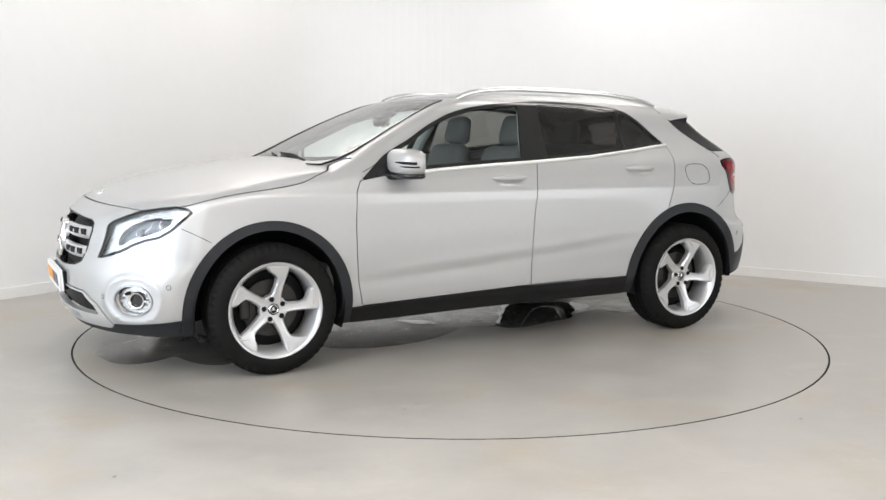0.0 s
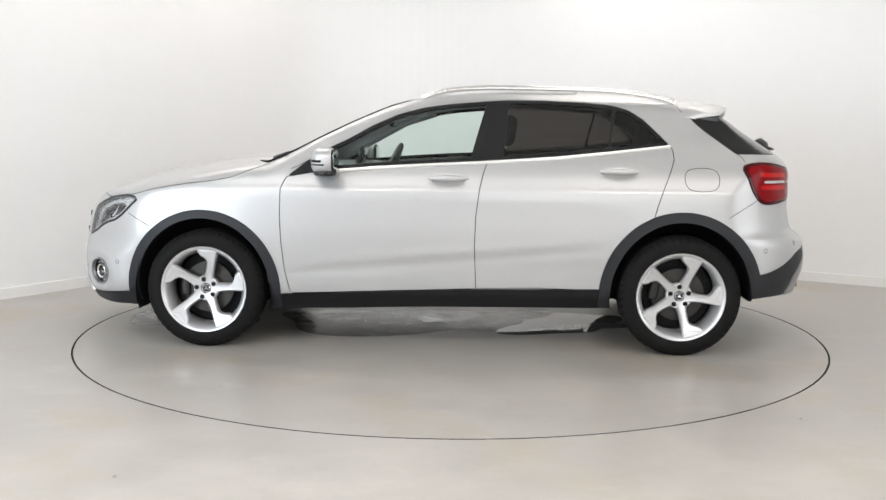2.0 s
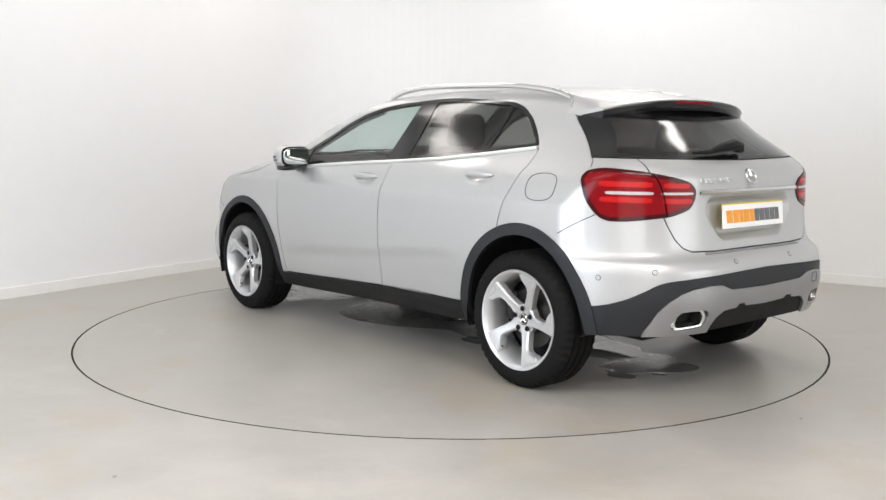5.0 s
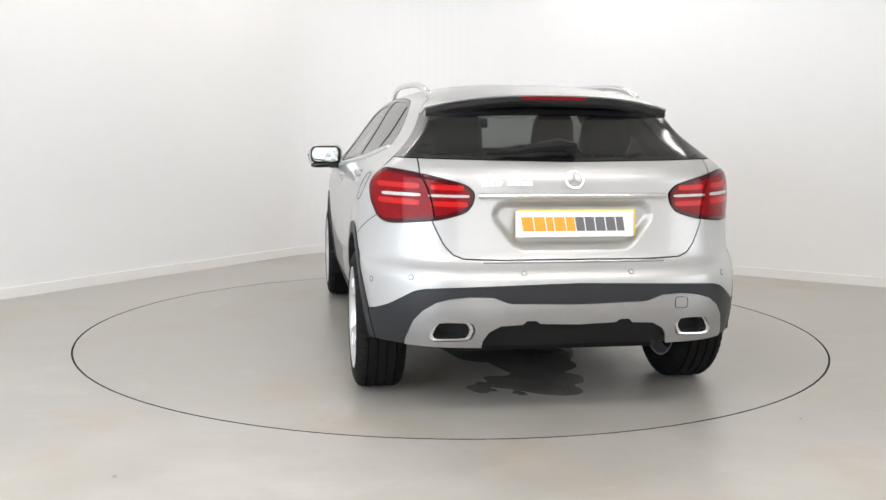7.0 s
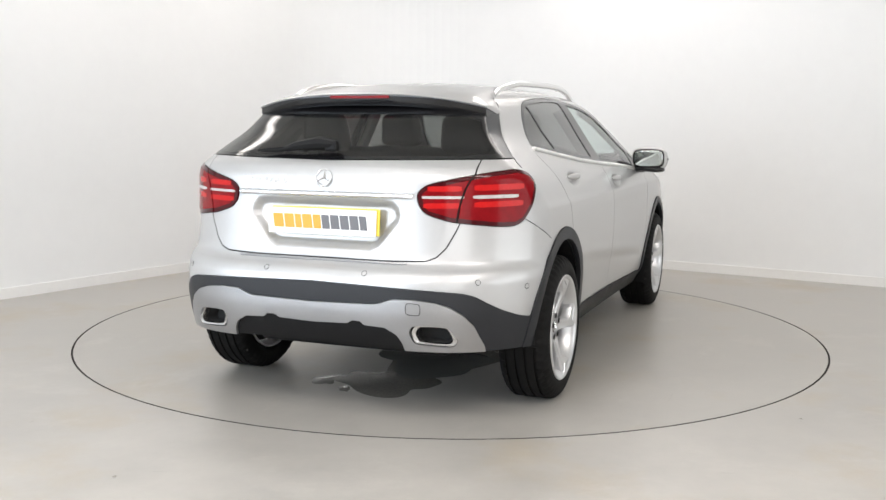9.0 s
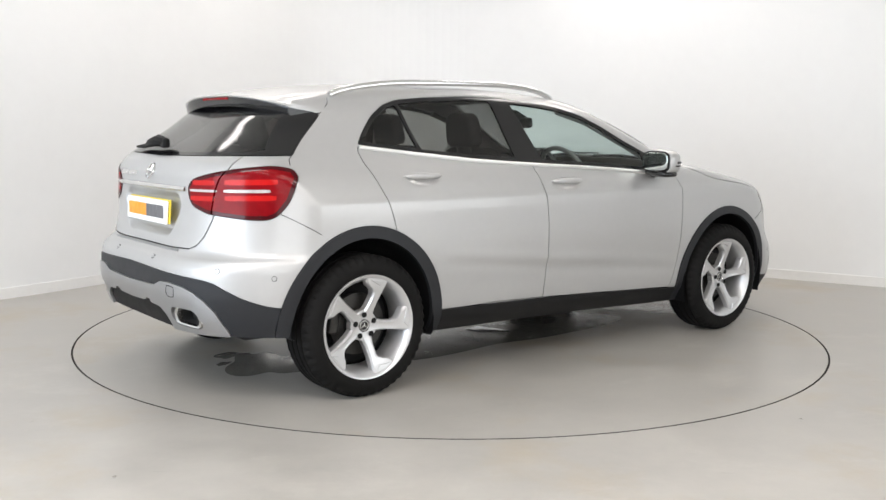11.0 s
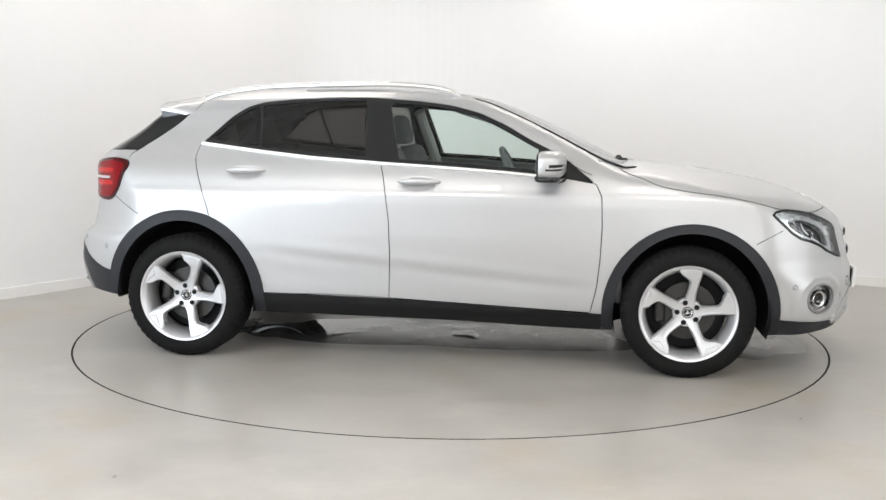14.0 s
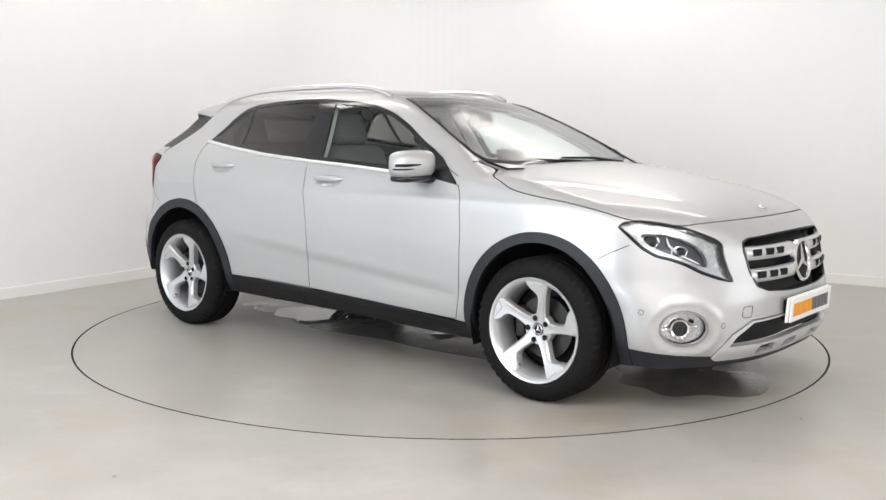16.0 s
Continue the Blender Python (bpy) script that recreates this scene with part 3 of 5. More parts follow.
whole = Skin(body.V.copy(), body.T.copy())
seams = []

# -- openings: below the bumpers and sills, and the wheel arches
under = curve1([-2.4, -1.72, -0.97, 0.0, 0.97, 1.75, 2.1, 2.4], [0.350, 0.330, 0.262, 0.250, 0.226, 0.228, 0.238, 0.262])
body.take(lambda p: p[:, 2] - under(p[:, 0]), 0)


def arch(cx, a, b):
    def value(p):
        dz = np.maximum(p[:, 2] - 0.33, 0)
        r = np.hypot((p[:, 0] - cx) / a, dz / b)
        return np.maximum((r - 1) * a, p[:, 2] - 0.95)
    return value


body.take(arch(1.362, 0.388, 0.416), 0)
body.take(arch(-1.352, 0.390, 0.425), 0)
panel("wheel_arch_trim", body.take(arch(1.362, 0.446, 0.464), 0.001, seams), CLAD, "grey textured plastic arch trim", 0.007, 0.022)
panel("wheel_arch_trim", body.take(arch(-1.352, 0.453, 0.482), 0.001, seams), CLAD, "grey textured plastic arch trim", 0.007, 0.022)

# -- side windows: one opening, its glass, its black frame, the bright strip below
belt = [(0.871, 0.987), (0.705, 1.015), (0.572, 1.031), (0.379, 1.047), (0.082, 1.066), (-0.266, 1.084), (-0.661, 1.110), (-0.959, 1.140), (-1.292, 1.178)]
crown = [(-1.239, 1.235), (-1.155, 1.320), (-1.069, 1.376), (-0.981, 1.402), (-0.800, 1.419), (-0.554, 1.431), (-0.353, 1.430),
         (-0.059, 1.407), (0.094, 1.386), (0.246, 1.347), (0.395, 1.281), (0.541, 1.198), (0.629, 1.157), (0.716, 1.110), (0.798, 1.044)]
opening = belt + crown
dlo = body.take(side_field(rounded(opening, 1, 0.12)), 0.0015, seams)
glazing = Skin(body.V, dlo)


def inset(poly, by):
    """An outline moved inwards."""
    p = np.array(poly, float)
    c = p.mean(0)
    d = np.roll(p, -1, 0) - np.roll(p, 1, 0)
    n = np.stack([-d[:, 1], d[:, 0]], 1) / np.linalg.norm(d, axis=1, keepdims=True)
    s = np.sign(((c - p) * n).sum(1, keepdims=True))
    return p + n * s * by


def between(poly, x_low, x_high):
    """Part of the window opening between two leaning lines, each given by (x at z 1.08, x at z 1.42)."""
    def value(p):
        t = (p[:, 2] - 1.08) / 0.34
        lo, hi = x_low[0] + (x_low[1] - x_low[0]) * t, x_high[0] + (x_high[1] - x_high[0]) * t
        return np.maximum(edge_distance(poly, p[:, [0, 2]]), np.maximum(lo - p[:, 0], p[:, 0] - hi))
    return value


pane_line = inset(opening, 0.021)
front_pane = glazing.take(between(pane_line, (-0.160, -0.255), (0.640, 0.640)), 0.0008)
rear_pane = glazing.take(between(pane_line, (-0.925, -0.985), (-0.350, -0.385)), 0.0008)
corner_pane = glazing.take(between(pane_line, (-1.50, -1.50), (-0.945, -1.005)), 0.0008)
panel("window_frame", glazing.T, GLOSSBLACK, "black window frame and pillar covers", 0.0, 0.012, skin=glazing)
for nm, T, g, lab in (("front_side_window", front_pane, CLEAR, "clear front side window glass"), ("rear_side_window", rear_pane, DARK_GLASS, "dark tinted rear side window glass"),
                      ("corner_window", corner_pane, DARK_GLASS, "small dark tinted corner window")):
    panel(nm, T, g, lab, -0.003, 0.004, skin=glazing)

# -- windscreen, panorama roof, rear window
screen_edge = [(0.245, 0.0), (0.225, 0.25), (0.185, 0.47), (0.215, 0.505), (0.40, 0.572), (0.655, 0.652), (0.824, 0.690), (0.93, 0.672), (1.005, 0.50), (1.045, 0.25), (1.055, 0.0)]
screen = body.take(top_field([(x, y) for x, y in screen_edge] + [(x, -y) for x, y in reversed(screen_edge)], 1.0), 0.0025, seams)
glazing2 = Skin(body.V, screen)
inner_edge = [(0.275, 0.0), (0.255, 0.25), (0.222, 0.475), (0.41, 0.563), (0.655, 0.643), (0.815, 0.678), (0.90, 0.655), (0.965, 0.49), (1.005, 0.25), (1.015, 0.0)]
pane = glazing2.take(top_field(inner_edge + [(x, -y) for x, y in reversed(inner_edge)], 1.0), 0)
panel("windscreen_border", glazing2.T, GLOSSBLACK, "black windscreen border", both=True, rim=0.006, skin=glazing2)
panel("windscreen", pane, SCREEN, "clear windscreen glass", both=True, rim=0.004, skin=glazing2)
roof_edge = [(0.205, 0.0), (0.185, 0.25), (0.150, 0.43), (-0.10, 0.45), (-0.70, 0.455), (-0.78, 0.43), (-0.80, 0.25), (-0.80, 0.0)]
panel("panorama_roof", body.take(top_field(roof_edge + [(x, -y) for x, y in reversed(roof_edge)], 1.3), 0.002, seams), ROOFGLASS, "black glass roof panel", both=True)
rear_edge = [(0.0, 1.121), (0.315, 1.126), (0.60, 1.131), (0.80, 1.134), (0.80, 1.190), (0.70, 1.335), (0.52, 1.375), (0.25, 1.40), (0.0, 1.405)]
def rear_limit(poly, zs, xs):
    line, inside = curve1(zs, xs), end_field(mirrored(poly), False)
    return lambda p: np.maximum(inside(p), (p[:, 0] - line(p[:, 2])) * 0.8)


rear_region = body.take(rear_limit(rear_edge, [1.10, 1.134, 1.327, 1.42], [-1.69, -1.655, -1.428, -1.36]), 0.0025, seams)
glazing3 = Skin(body.V, rear_region)
rear_inner = [(0.0, 1.137), (0.315, 1.141), (0.60, 1.146), (0.700, 1.155), (0.620, 1.285), (0.50, 1.315), (0.25, 1.325), (0.0, 1.328)]
pane = glazing3.take(rear_limit(rear_inner, [1.10, 1.135, 1.311, 1.42], [-1.815, -1.79, -1.622, -1.52]), 0)
panel("rear_window_border", glazing3.T, GLOSSBLACK, "gloss black rear window border", both=True, rim=0.006, skin=glazing3)
panel("rear_window", pane, DARK_GLASS, "dark tinted rear window glass", both=True, rim=0.004, skin=glazing3)

# -- headlamps
head_line = [(1.745, 0.842), (1.762, 0.862), (1.814, 0.872), (1.893, 0.862), (1.967, 0.846), (2.029, 0.820), (2.071, 0.799), (2.101, 0.777),
             (2.112, 0.729), (2.135, 0.656), (2.154, 0.607), (2.106, 0.624), (2.053, 0.649), (2.006, 0.680), (1.957, 0.702), (1.899, 0.718), (1.845, 0.752), (1.788, 0.804)]
lamp = body.take(side_field(head_line, 1.6), 0.002, seams)
lamp_skin = Skin(body.V, lamp).refine()
lens_line = inset(head_line, 0.011)
lens = lamp_skin.take(side_field(lens_line, 1.6), 0)
head = panel("headlamp", lamp_skin.T, GLOSSBLACK, "wrap-around headlamp with a black surround", 0.001, 0.05, skin=lamp_skin)
panel("lens", lens, LENS, "clear headlamp lens", 0.001, 0.003, parent=head, skin=lamp_skin)
bowl = Skin(lamp_skin.V, lens)
drl_core = [(1.83, 0.812), (1.86, 0.826), (1.95, 0.812), (2.030, 0.772), (2.068, 0.722), (2.080, 0.668), (2.05, 0.682), (1.99, 0.716), (1.92, 0.742), (1.87, 0.768)]
dark = bowl.take(side_field(rounded(drl_core), 1.6), 0)
panel("reflector", bowl.T, LAMPSILVER, "bright silver lamp surround", -0.016, 0.03, parent=head, skin=bowl)
panel("lamp_housing", dark, HOUSING, "dark grey lamp housing", -0.055, 0.0, parent=head, skin=bowl)
for side in (1, -1):
    for cx, cz, r, deep in ((1.875, 0.788, 0.026, 0.044), (1.985, 0.742, 0.021, 0.046)):
        bm = bmesh.new()
        bmesh.ops.create_uvsphere(bm, u_segments=24, v_segments=14, radius=r)
        bmesh.ops.translate(bm, verts=bm.verts, vec=on_side(cx, cz, -deep, side))
        part("projector", bm, GLOSSBLACK, head[side], "round dark projector lamp", True, 80)
        ring_at = [on_side(cx + 1.25 * r * math.cos(a * 0.2618), cz + 1.25 * r * math.sin(a * 0.2618), -0.046, side) for a in range(25)]
        part("projector_ring", tube_bm(ring_at, 0.0035, 6), CHROME, head[side], "bright ring round the projector", True)
    fin = tube_bm([on_side(x, z, -0.036, side) for x, z in ((1.930, 0.806), (1.945, 0.770), (1.990, 0.728), (2.055, 0.690))], [0.003, 0.005, 0.005, 0.003])
    part("light_bar", fin, WHITEPLASTIC, head[side], "white daytime light bar", True, 60)

# -- tail lamps, wrapped round the corner
def corner_field(poly):
    def value(p):
        q = np.stack([0.70 * p[:, 0] + 0.714 * p[:, 1], p[:, 2]], 1)
        return np.maximum(edge_distance(poly, q), p[:, 0] + 1.45)
    return value


tail_line2 = [(-0.586, 1.000), (-0.580, 1.040), (-0.610, 1.076), (-0.690, 1.092), (-0.845, 1.076), (-0.970, 1.054), (-1.078, 1.026), (-1.110, 0.988),
              (-1.102, 0.938), (-1.078, 0.902), (-0.990, 0.873), (-0.925, 0.866), (-0.785, 0.852), (-0.702, 0.852), (-0.655, 0.872), (-0.606, 0.935)]
tail_lamp = body.take(corner_field(rounded(tail_line2, 2, 0.2)), 0.002, seams)
tail_skin = Skin(body.V, tail_lamp).refine().refine()
split_x = curve1([0.84, 0.867, 0.945, 1.015, 1.07, 1.10], [0.587, 0.592, 0.604, 0.625, 0.654, 0.67])
def band(s0, s1, z0, z1, slope=0.0):
    mid = (s0 + s1) / 2
    return corner_field(rounded([(s0, z0 + slope * (s0 - mid)), (s1, z0 + slope * (s1 - mid)), (s1, z1 + slope * (s1 - mid)), (s0, z1 + slope * (s0 - mid))], 1, 0.12))
panel("lamp_gap", tail_skin.take(lambda p: np.abs(p[:, 1] - split_x(p[:, 2])) - 0.004, 0), SEAM, offset=-0.004, rim=0.0, skin=tail_skin)
white_bits = [tail_skin.take(band(-0.900, -0.690, 0.972, 0.986, 0.01), 0), tail_skin.take(band(-1.090, -0.935, 0.970, 0.981, 0.01), 0)]
bright_bits = [tail_skin.take(band(a, b, z0, z1, 0.02), 0) for a, b, z0, z1 in
               ((-0.895, -0.66, 1.006, 1.030), (-1.07, -0.945, 1.000, 1.022), (-0.895, -0.665, 0.936, 0.960), (-1.085, -0.945, 0.930, 0.952))]
edge_bits = tail_skin.take(lambda p: -corner_field(inset(tail_line2, 0.019))(p), 0)
tail_thing = panel("tail_lamp", tail_skin.T, RED, "dark red wrap-around tail lamp with a white strip", 0.007, 0.02, skin=tail_skin)
panel("lamp_edge", edge_bits, SMOKE, "dark red lamp edge", 0.005, 0.02, parent=tail_thing, skin=tail_skin)
for T in white_bits:
    panel("white_strip", T, STRIPGREY, "pale grey reversing light strip", 0.0075, 0.004, parent=tail_thing, skin=tail_skin)
for T in bright_bits:
    panel("red_band", T, BRIGHTRED, "bright red light band", 0.0075, 0.004, parent=tail_thing, skin=tail_skin)

# -- nose: grille opening, lower intake with its silver lip, fog lamps
grille_line = [(0.0, 0.800), (0.20, 0.799), (0.425, 0.792), (0.468, 0.778), (0.481, 0.738), (0.469, 0.652), (0.433, 0.583), (0.367, 0.560), (0.174, 0.545), (0.0, 0.541)]
hole = body.take(end_field(mirrored(grille_line), True), 0.002, seams)
grille_skin = Skin(body.V, hole).refine()
ring = grille_skin.take(lambda p: -end_field(np.array(mirrored(grille_line)) * 0.975 + np.array([0, 0.670 * 0.025]), True)(p), 0)
panel("grille_frame", ring, GLOSSBLACK, "black grille surround", -0.002, 0.07, both=True, skin=grille_skin)
panel("grille_backing", grille_skin.T, BLACK, "black grille backing", -0.065, 0.0, both=True, skin=grille_skin)
lip_line = [(0.0, 0.446), (0.25, 0.448), (0.475, 0.440), (0.565, 0.385), (0.612, 0.320), (0.628, 0.280), (0.60, 0.264), (0.42, 0.270), (0.0, 0.276)]
lip = body.take(end_field(mirrored(lip_line), True), 0.002, seams)
lip_skin = Skin(body.V, lip).refine()
intake_line = [(0.0, 0.438), (0.25, 0.439), (0.468, 0.429), (0.545, 0.375), (0.575, 0.330), (0.44, 0.333), (0.13, 0.345), (0.0, 0.346)]
intake = lip_skin.take(end_field(mirrored(intake_line), True), 0)
slots = [lip_skin.take(end_field(rounded([(a, 0.284), (b, 0.286), (b - 0.02, 0.323), (a + 0.012, 0.325)], 1, 0.10), True), 0) for a, b in ((0.07, 0.23), (0.29, 0.43))]
panel("front_lip", lip_skin.T, ALLOY, "satin silver lower bumper lip", 0.008, 0.03, both=True, skin=lip_skin)
panel("air_intake", intake, BLACK, "black mesh air intake", -0.03, 0.0, both=True, skin=lip_skin)
for T in slots:
    panel("lip_slot", T, BLACK, "dark slot in the bumper lip", -0.02, 0.0, skin=lip_skin)


def diagonal(poly):
    """Inside an outline seen from ahead and outside, where the fog lamps face."""
    def value(p):
        q = np.stack([0.78 * p[:, 0] - 0.62 * p[:, 1], p[:, 2]], 1)
        return np.maximum(edge_distance(poly, q), 1.5 - p[:, 0])
    return value


def ellipse(cx, cz, a, b, n=40, power=2.0):
    out = []
    for i in range(n):
        t = 2 * math.pi * i / n
        c, s = math.cos(t), math.sin(t)
        out.append((cx + a * abs(c) ** (2 / power) * (1 if c > 0 else -1), cz + b * abs(s) ** (2 / power) * (1 if s > 0 else -1)))
    return out


fog = body.take(diagonal(ellipse(1.122, 0.414, 0.108, 0.078)), 0.0012, seams)
fog_skin = Skin(body.V, fog).refine()
fog_in = fog_skin.take(diagonal(ellipse(1.122, 0.414, 0.099, 0.070)), 0)
bezel = panel("fog_lamp", fog_skin.T, SATIN, "oval fog lamp in a silver bezel", 0.005, 0.02, skin=fog_skin)
panel("bowl", fog_in, LAMPSILVER, "silver bowl behind the fog lamp", -0.028, 0.0, parent=bezel, skin=fog_skin)
for side in (1, -1):
    c = Vector((2.004, 0.742 * side, 0.414))
    face = Matrix.Translation(c) @ pose(0, 0, 0, 0, 0, -38.5 * side + (0 if side > 0 else 180)) 
    for nm, prof, mat in (("lamp_ring", [(0.043, -0.05), (0.045, 0.004), (0.041, 0.010), (0.033, 0.006), (0.033, -0.03)], CHROME), ("lamp_lens", [(0.0001, -0.010), (0.033, -0.011), (0.034, -0.03)], GLOSSBLACK),
                          ("lamp_bulb", [(0.0001, -0.02), (0.016, -0.024), (0.030, -0.035)], GLOSSBLACK)):
        bm = lathe_bm(prof, 32)
        bmesh.ops.transform(bm, matrix=face, verts=bm.verts)
        part(nm, bm, mat, bezel[side], "", True, 40)
    inward = Vector((0.62, -0.78 * side, 0))
    for a, b, z0, z1, w in ((0.046, 0.105, 0.010, 0.004, 0.007), (-0.046, -0.085, 0.0, 0.0, 0.006)):
        fin = tube_bm([c + inward * a + Vector((0, 0, z0)), c + inward * (a + b) / 2 + Vector((0.002, 0, (z0 + z1) / 2)), c + inward * b + Vector((-0.004, 0, z1))], [w, w * 0.7, w * 0.4], 8)
        part("bezel_fin", fin, CHROME, bezel[side], "bright fin beside the fog lamp", True)
    slot = superbox_bm((0.006, 0.030, 0.009), 2.6, (0, 0, 0))
    bmesh.ops.transform(slot, matrix=Matrix.Translation(c + inward * 0.058 + Vector((-0.008, 0, 0.032))) @ pose(0, 0, 0, 0, 0, -52 * side), verts=slot.verts)
    part("bezel_slot", slot, BLACK, bezel[side], "dark slot above the fog lamp", True)

# -- rear: cladding, silver skid plate
clad_top = curve1([0.0, 0.35, 0.633, 0.684, 0.737, 0.796, 0.856, 0.95], [0.614, 0.606, 0.590, 0.577, 0.542, 0.500, 0.468, 0.45])
rear_low = body.take(lambda p: np.maximum(p[:, 2] - clad_top(p[:, 1]), p[:, 0] + 1.62), 0.0012, seams)
rear_skin = Skin(body.V, rear_low)
skid_line = [(0.0, 0.527), (0.30, 0.534), (0.369, 0.560), (0.46, 0.562), (0.547, 0.552), (0.604, 0.533), (0.653, 0.498), (0.688, 0.451), (0.716, 0.363), (0.716, 0.20), (0.0, 0.20)]
skid = rear_skin.take(end_field(mirrored(skid_line), False), 0.001)
skid_skin = Skin(rear_skin.V, skid).refine()
under_line = [(0.0, 0.440), (0.165, 0.446), (0.185, 0.460), (0.225, 0.460), (0.240, 0.444), (0.335, 0.439), (0.385, 0.410), (0.405, 0.375), (0.43, 0.2), (0.0, 0.2)]
dark_low = skid_skin.take(end_field(mirrored(under_line), False), 0)
tip_out = rounded([(0.070, 0.041), (-0.080, 0.043), (-0.098, 0.010), (-0.080, -0.038), (0.084, -0.047), (0.102, -0.022)], 3, 0.14)
skid_skin.take(end_field([(0.530 + 0.95 * a, 0.412 + 1.02 * b) for a, b in tip_out], False), 0)
panel("rear_cladding", rear_skin.T, CLAD, "grey textured lower rear bumper", 0.004, 0.02, both=True, skin=rear_skin)
panel("rear_skid_plate", skid_skin.T, SATIN, "satin silver rear skid plate", 0.010, 0.03, both=True, skin=skid_skin)
panel("rear_underside", dark_low, BLACK, "dark grey lower bumper inset", -0.004, 0.02, both=True, skin=skid_skin)

# -- sills and the dark lower edge of the front bumper
sill_top = curve1([-1.0, 0.0, 0.95], [0.371, 0.353, 0.310])
panel("sill", body.take(lambda p: np.maximum(p[:, 2] - sill_top(p[:, 0]), np.abs(p[:, 0]) - 1.05), 0.0012, seams), DARKCLAD, "dark plastic side sill", 0.008, 0.03)
front_low = curve1([1.6, 1.78, 2.08, 2.3], [0.313, 0.311, 0.287, 0.268])
panel("front_lower_trim", body.take(lambda p: np.maximum(p[:, 2] - front_low(p[:, 0]), 1.55 - p[:, 0]), 0.0012, seams), CLAD, "grey plastic lower edge of the front bumper", 0.003, 0.02, both=True)

# -- bonnet, doors, tailgate
bonnet_low = curve1([0.9, 0.985, 1.02, 1.06, 1.099, 1.187, 1.336, 1.487, 1.654, 1.786, 1.88, 1.966, 2.02, 2.094, 2.2], [1.10, 1.066, 1.045, 1.03, 1.018, 0.982, 0.955, 0.936, 0.906, 0.872, 0.858, 0.851, 0.859, 0.866, 0.868])
bonnet = body.take(lambda p: np.maximum(bonnet_low(p[:, 0]) - p[:, 2], 1.075 - 0.13 * (p[:, 1] / 0.62) ** 2 - p[:, 0]), 0.0024, seams)
panel("bonnet", bonnet, PAINT, "silver bonnet", both=True)
front_door = belt[:6] + [(-0.262, 1.075), (-0.242, 1.018), (-0.222, 0.931), (-0.203, 0.785), (-0.196, 0.606), (-0.206, 0.362), (0.328, 0.339), (0.857, 0.318), (0.888, 0.457), (0.902, 0.610), (0.908, 0.760), (0.902, 0.923)]
rear_door = belt[5:] + [(-1.306, 1.149), (-1.306, 1.097), (-1.277, 1.025), (-1.236, 0.926), (-1.207, 0.839), (-1.193, 0.785), (-1.190, 0.600), (-1.00, 0.360), (-0.540, 0.371), (-0.206, 0.362), (-0.196, 0.606), (-0.203, 0.785), (-0.222, 0.931), (-0.242, 1.018), (-0.262, 1.075)]
door_f = panel("front_door", body.take(side_field(front_door), 0.0024, seams), PAINT, "silver front door, closed")
door_r = panel("rear_door", body.take(side_field(rear_door), 0.0024, seams), PAINT, "silver rear door, closed")
gate = [(0.0, 1.14), (0.655, 1.135), (0.655, 1.07), (0.630, 0.95), (0.607, 0.87), (0.592, 0.833), (0.558, 0.765), (0.523, 0.728), (0.480, 0.711), (0.307, 0.706), (0.0, 0.707)]
gate_skin = Skin(body.V, body.take(end_field(mirrored(gate), False), 0.003, seams))
gate_skin.V = body.V
gate_skin.refine()
used = np.unique(gate_skin.T)
fresh = used[used >= len(body.V)]
q = gate_skin.V[fresh]
for _ in range(3):
    e = 0.003
    grad = np.stack([body_field(q + d) - body_field(q - d) for d in np.eye(3) * e], 1) / (2 * e)
    keep_mid = np.abs(q[:, 1]) < 1e-6
    q = q - grad * (body_field(q) / np.maximum((grad ** 2).sum(1), 0.2))[:, None]
    q[keep_mid, 1] = 0
gate_skin.V[fresh] = q
panel("tailgate", gate_skin.T, PAINT, "silver tailgate, closed", both=True, skin=gate_skin)
panel("body_shell", body.T, PAINT, "silver metallic body shell", both=True)
panel("panel_gap", np.concatenate(seams), SEAM, "dark gaps between the panels", -0.008, 0.0, both=True)


# -- thin joints, flap and sensors on the skin
for side in (1, -1):
    for line in ([(1.800, 0.766), (1.755, 0.744), (1.706, 0.718), (1.668, 0.697)], [(-1.775, 0.885), (-1.72, 0.855), (-1.65, 0.815), (-1.600, 0.785)], [(0.70, 1.112), (0.74, 1.085), (0.805, 1.050), (0.85, 1.03)], [(-1.352, 1.405), (-1.372, 1.372), (-1.428, 1.326)], [(-1.655, 1.136), (-1.684, 1.116), (-1.694, 1.092)]):
        pts = [on_side(x, z, 0.0006, side) for x, z in line]
        part("panel_joint", tube_bm(pts, 0.0018, 6), SEAM, car, "", True)
flap = rounded([(-1.352, 1.052), (-1.545, 1.056), (-1.545, 0.928), (-1.362, 0.926)], 3, 0.22)
joint = [on_side(x, z, 0.0004) for x, z in flap]
part("fuel_flap", tube_bm(joint + joint[:2], 0.0017, 6), SEAM, car, "outline of the closed fuel flap", True)
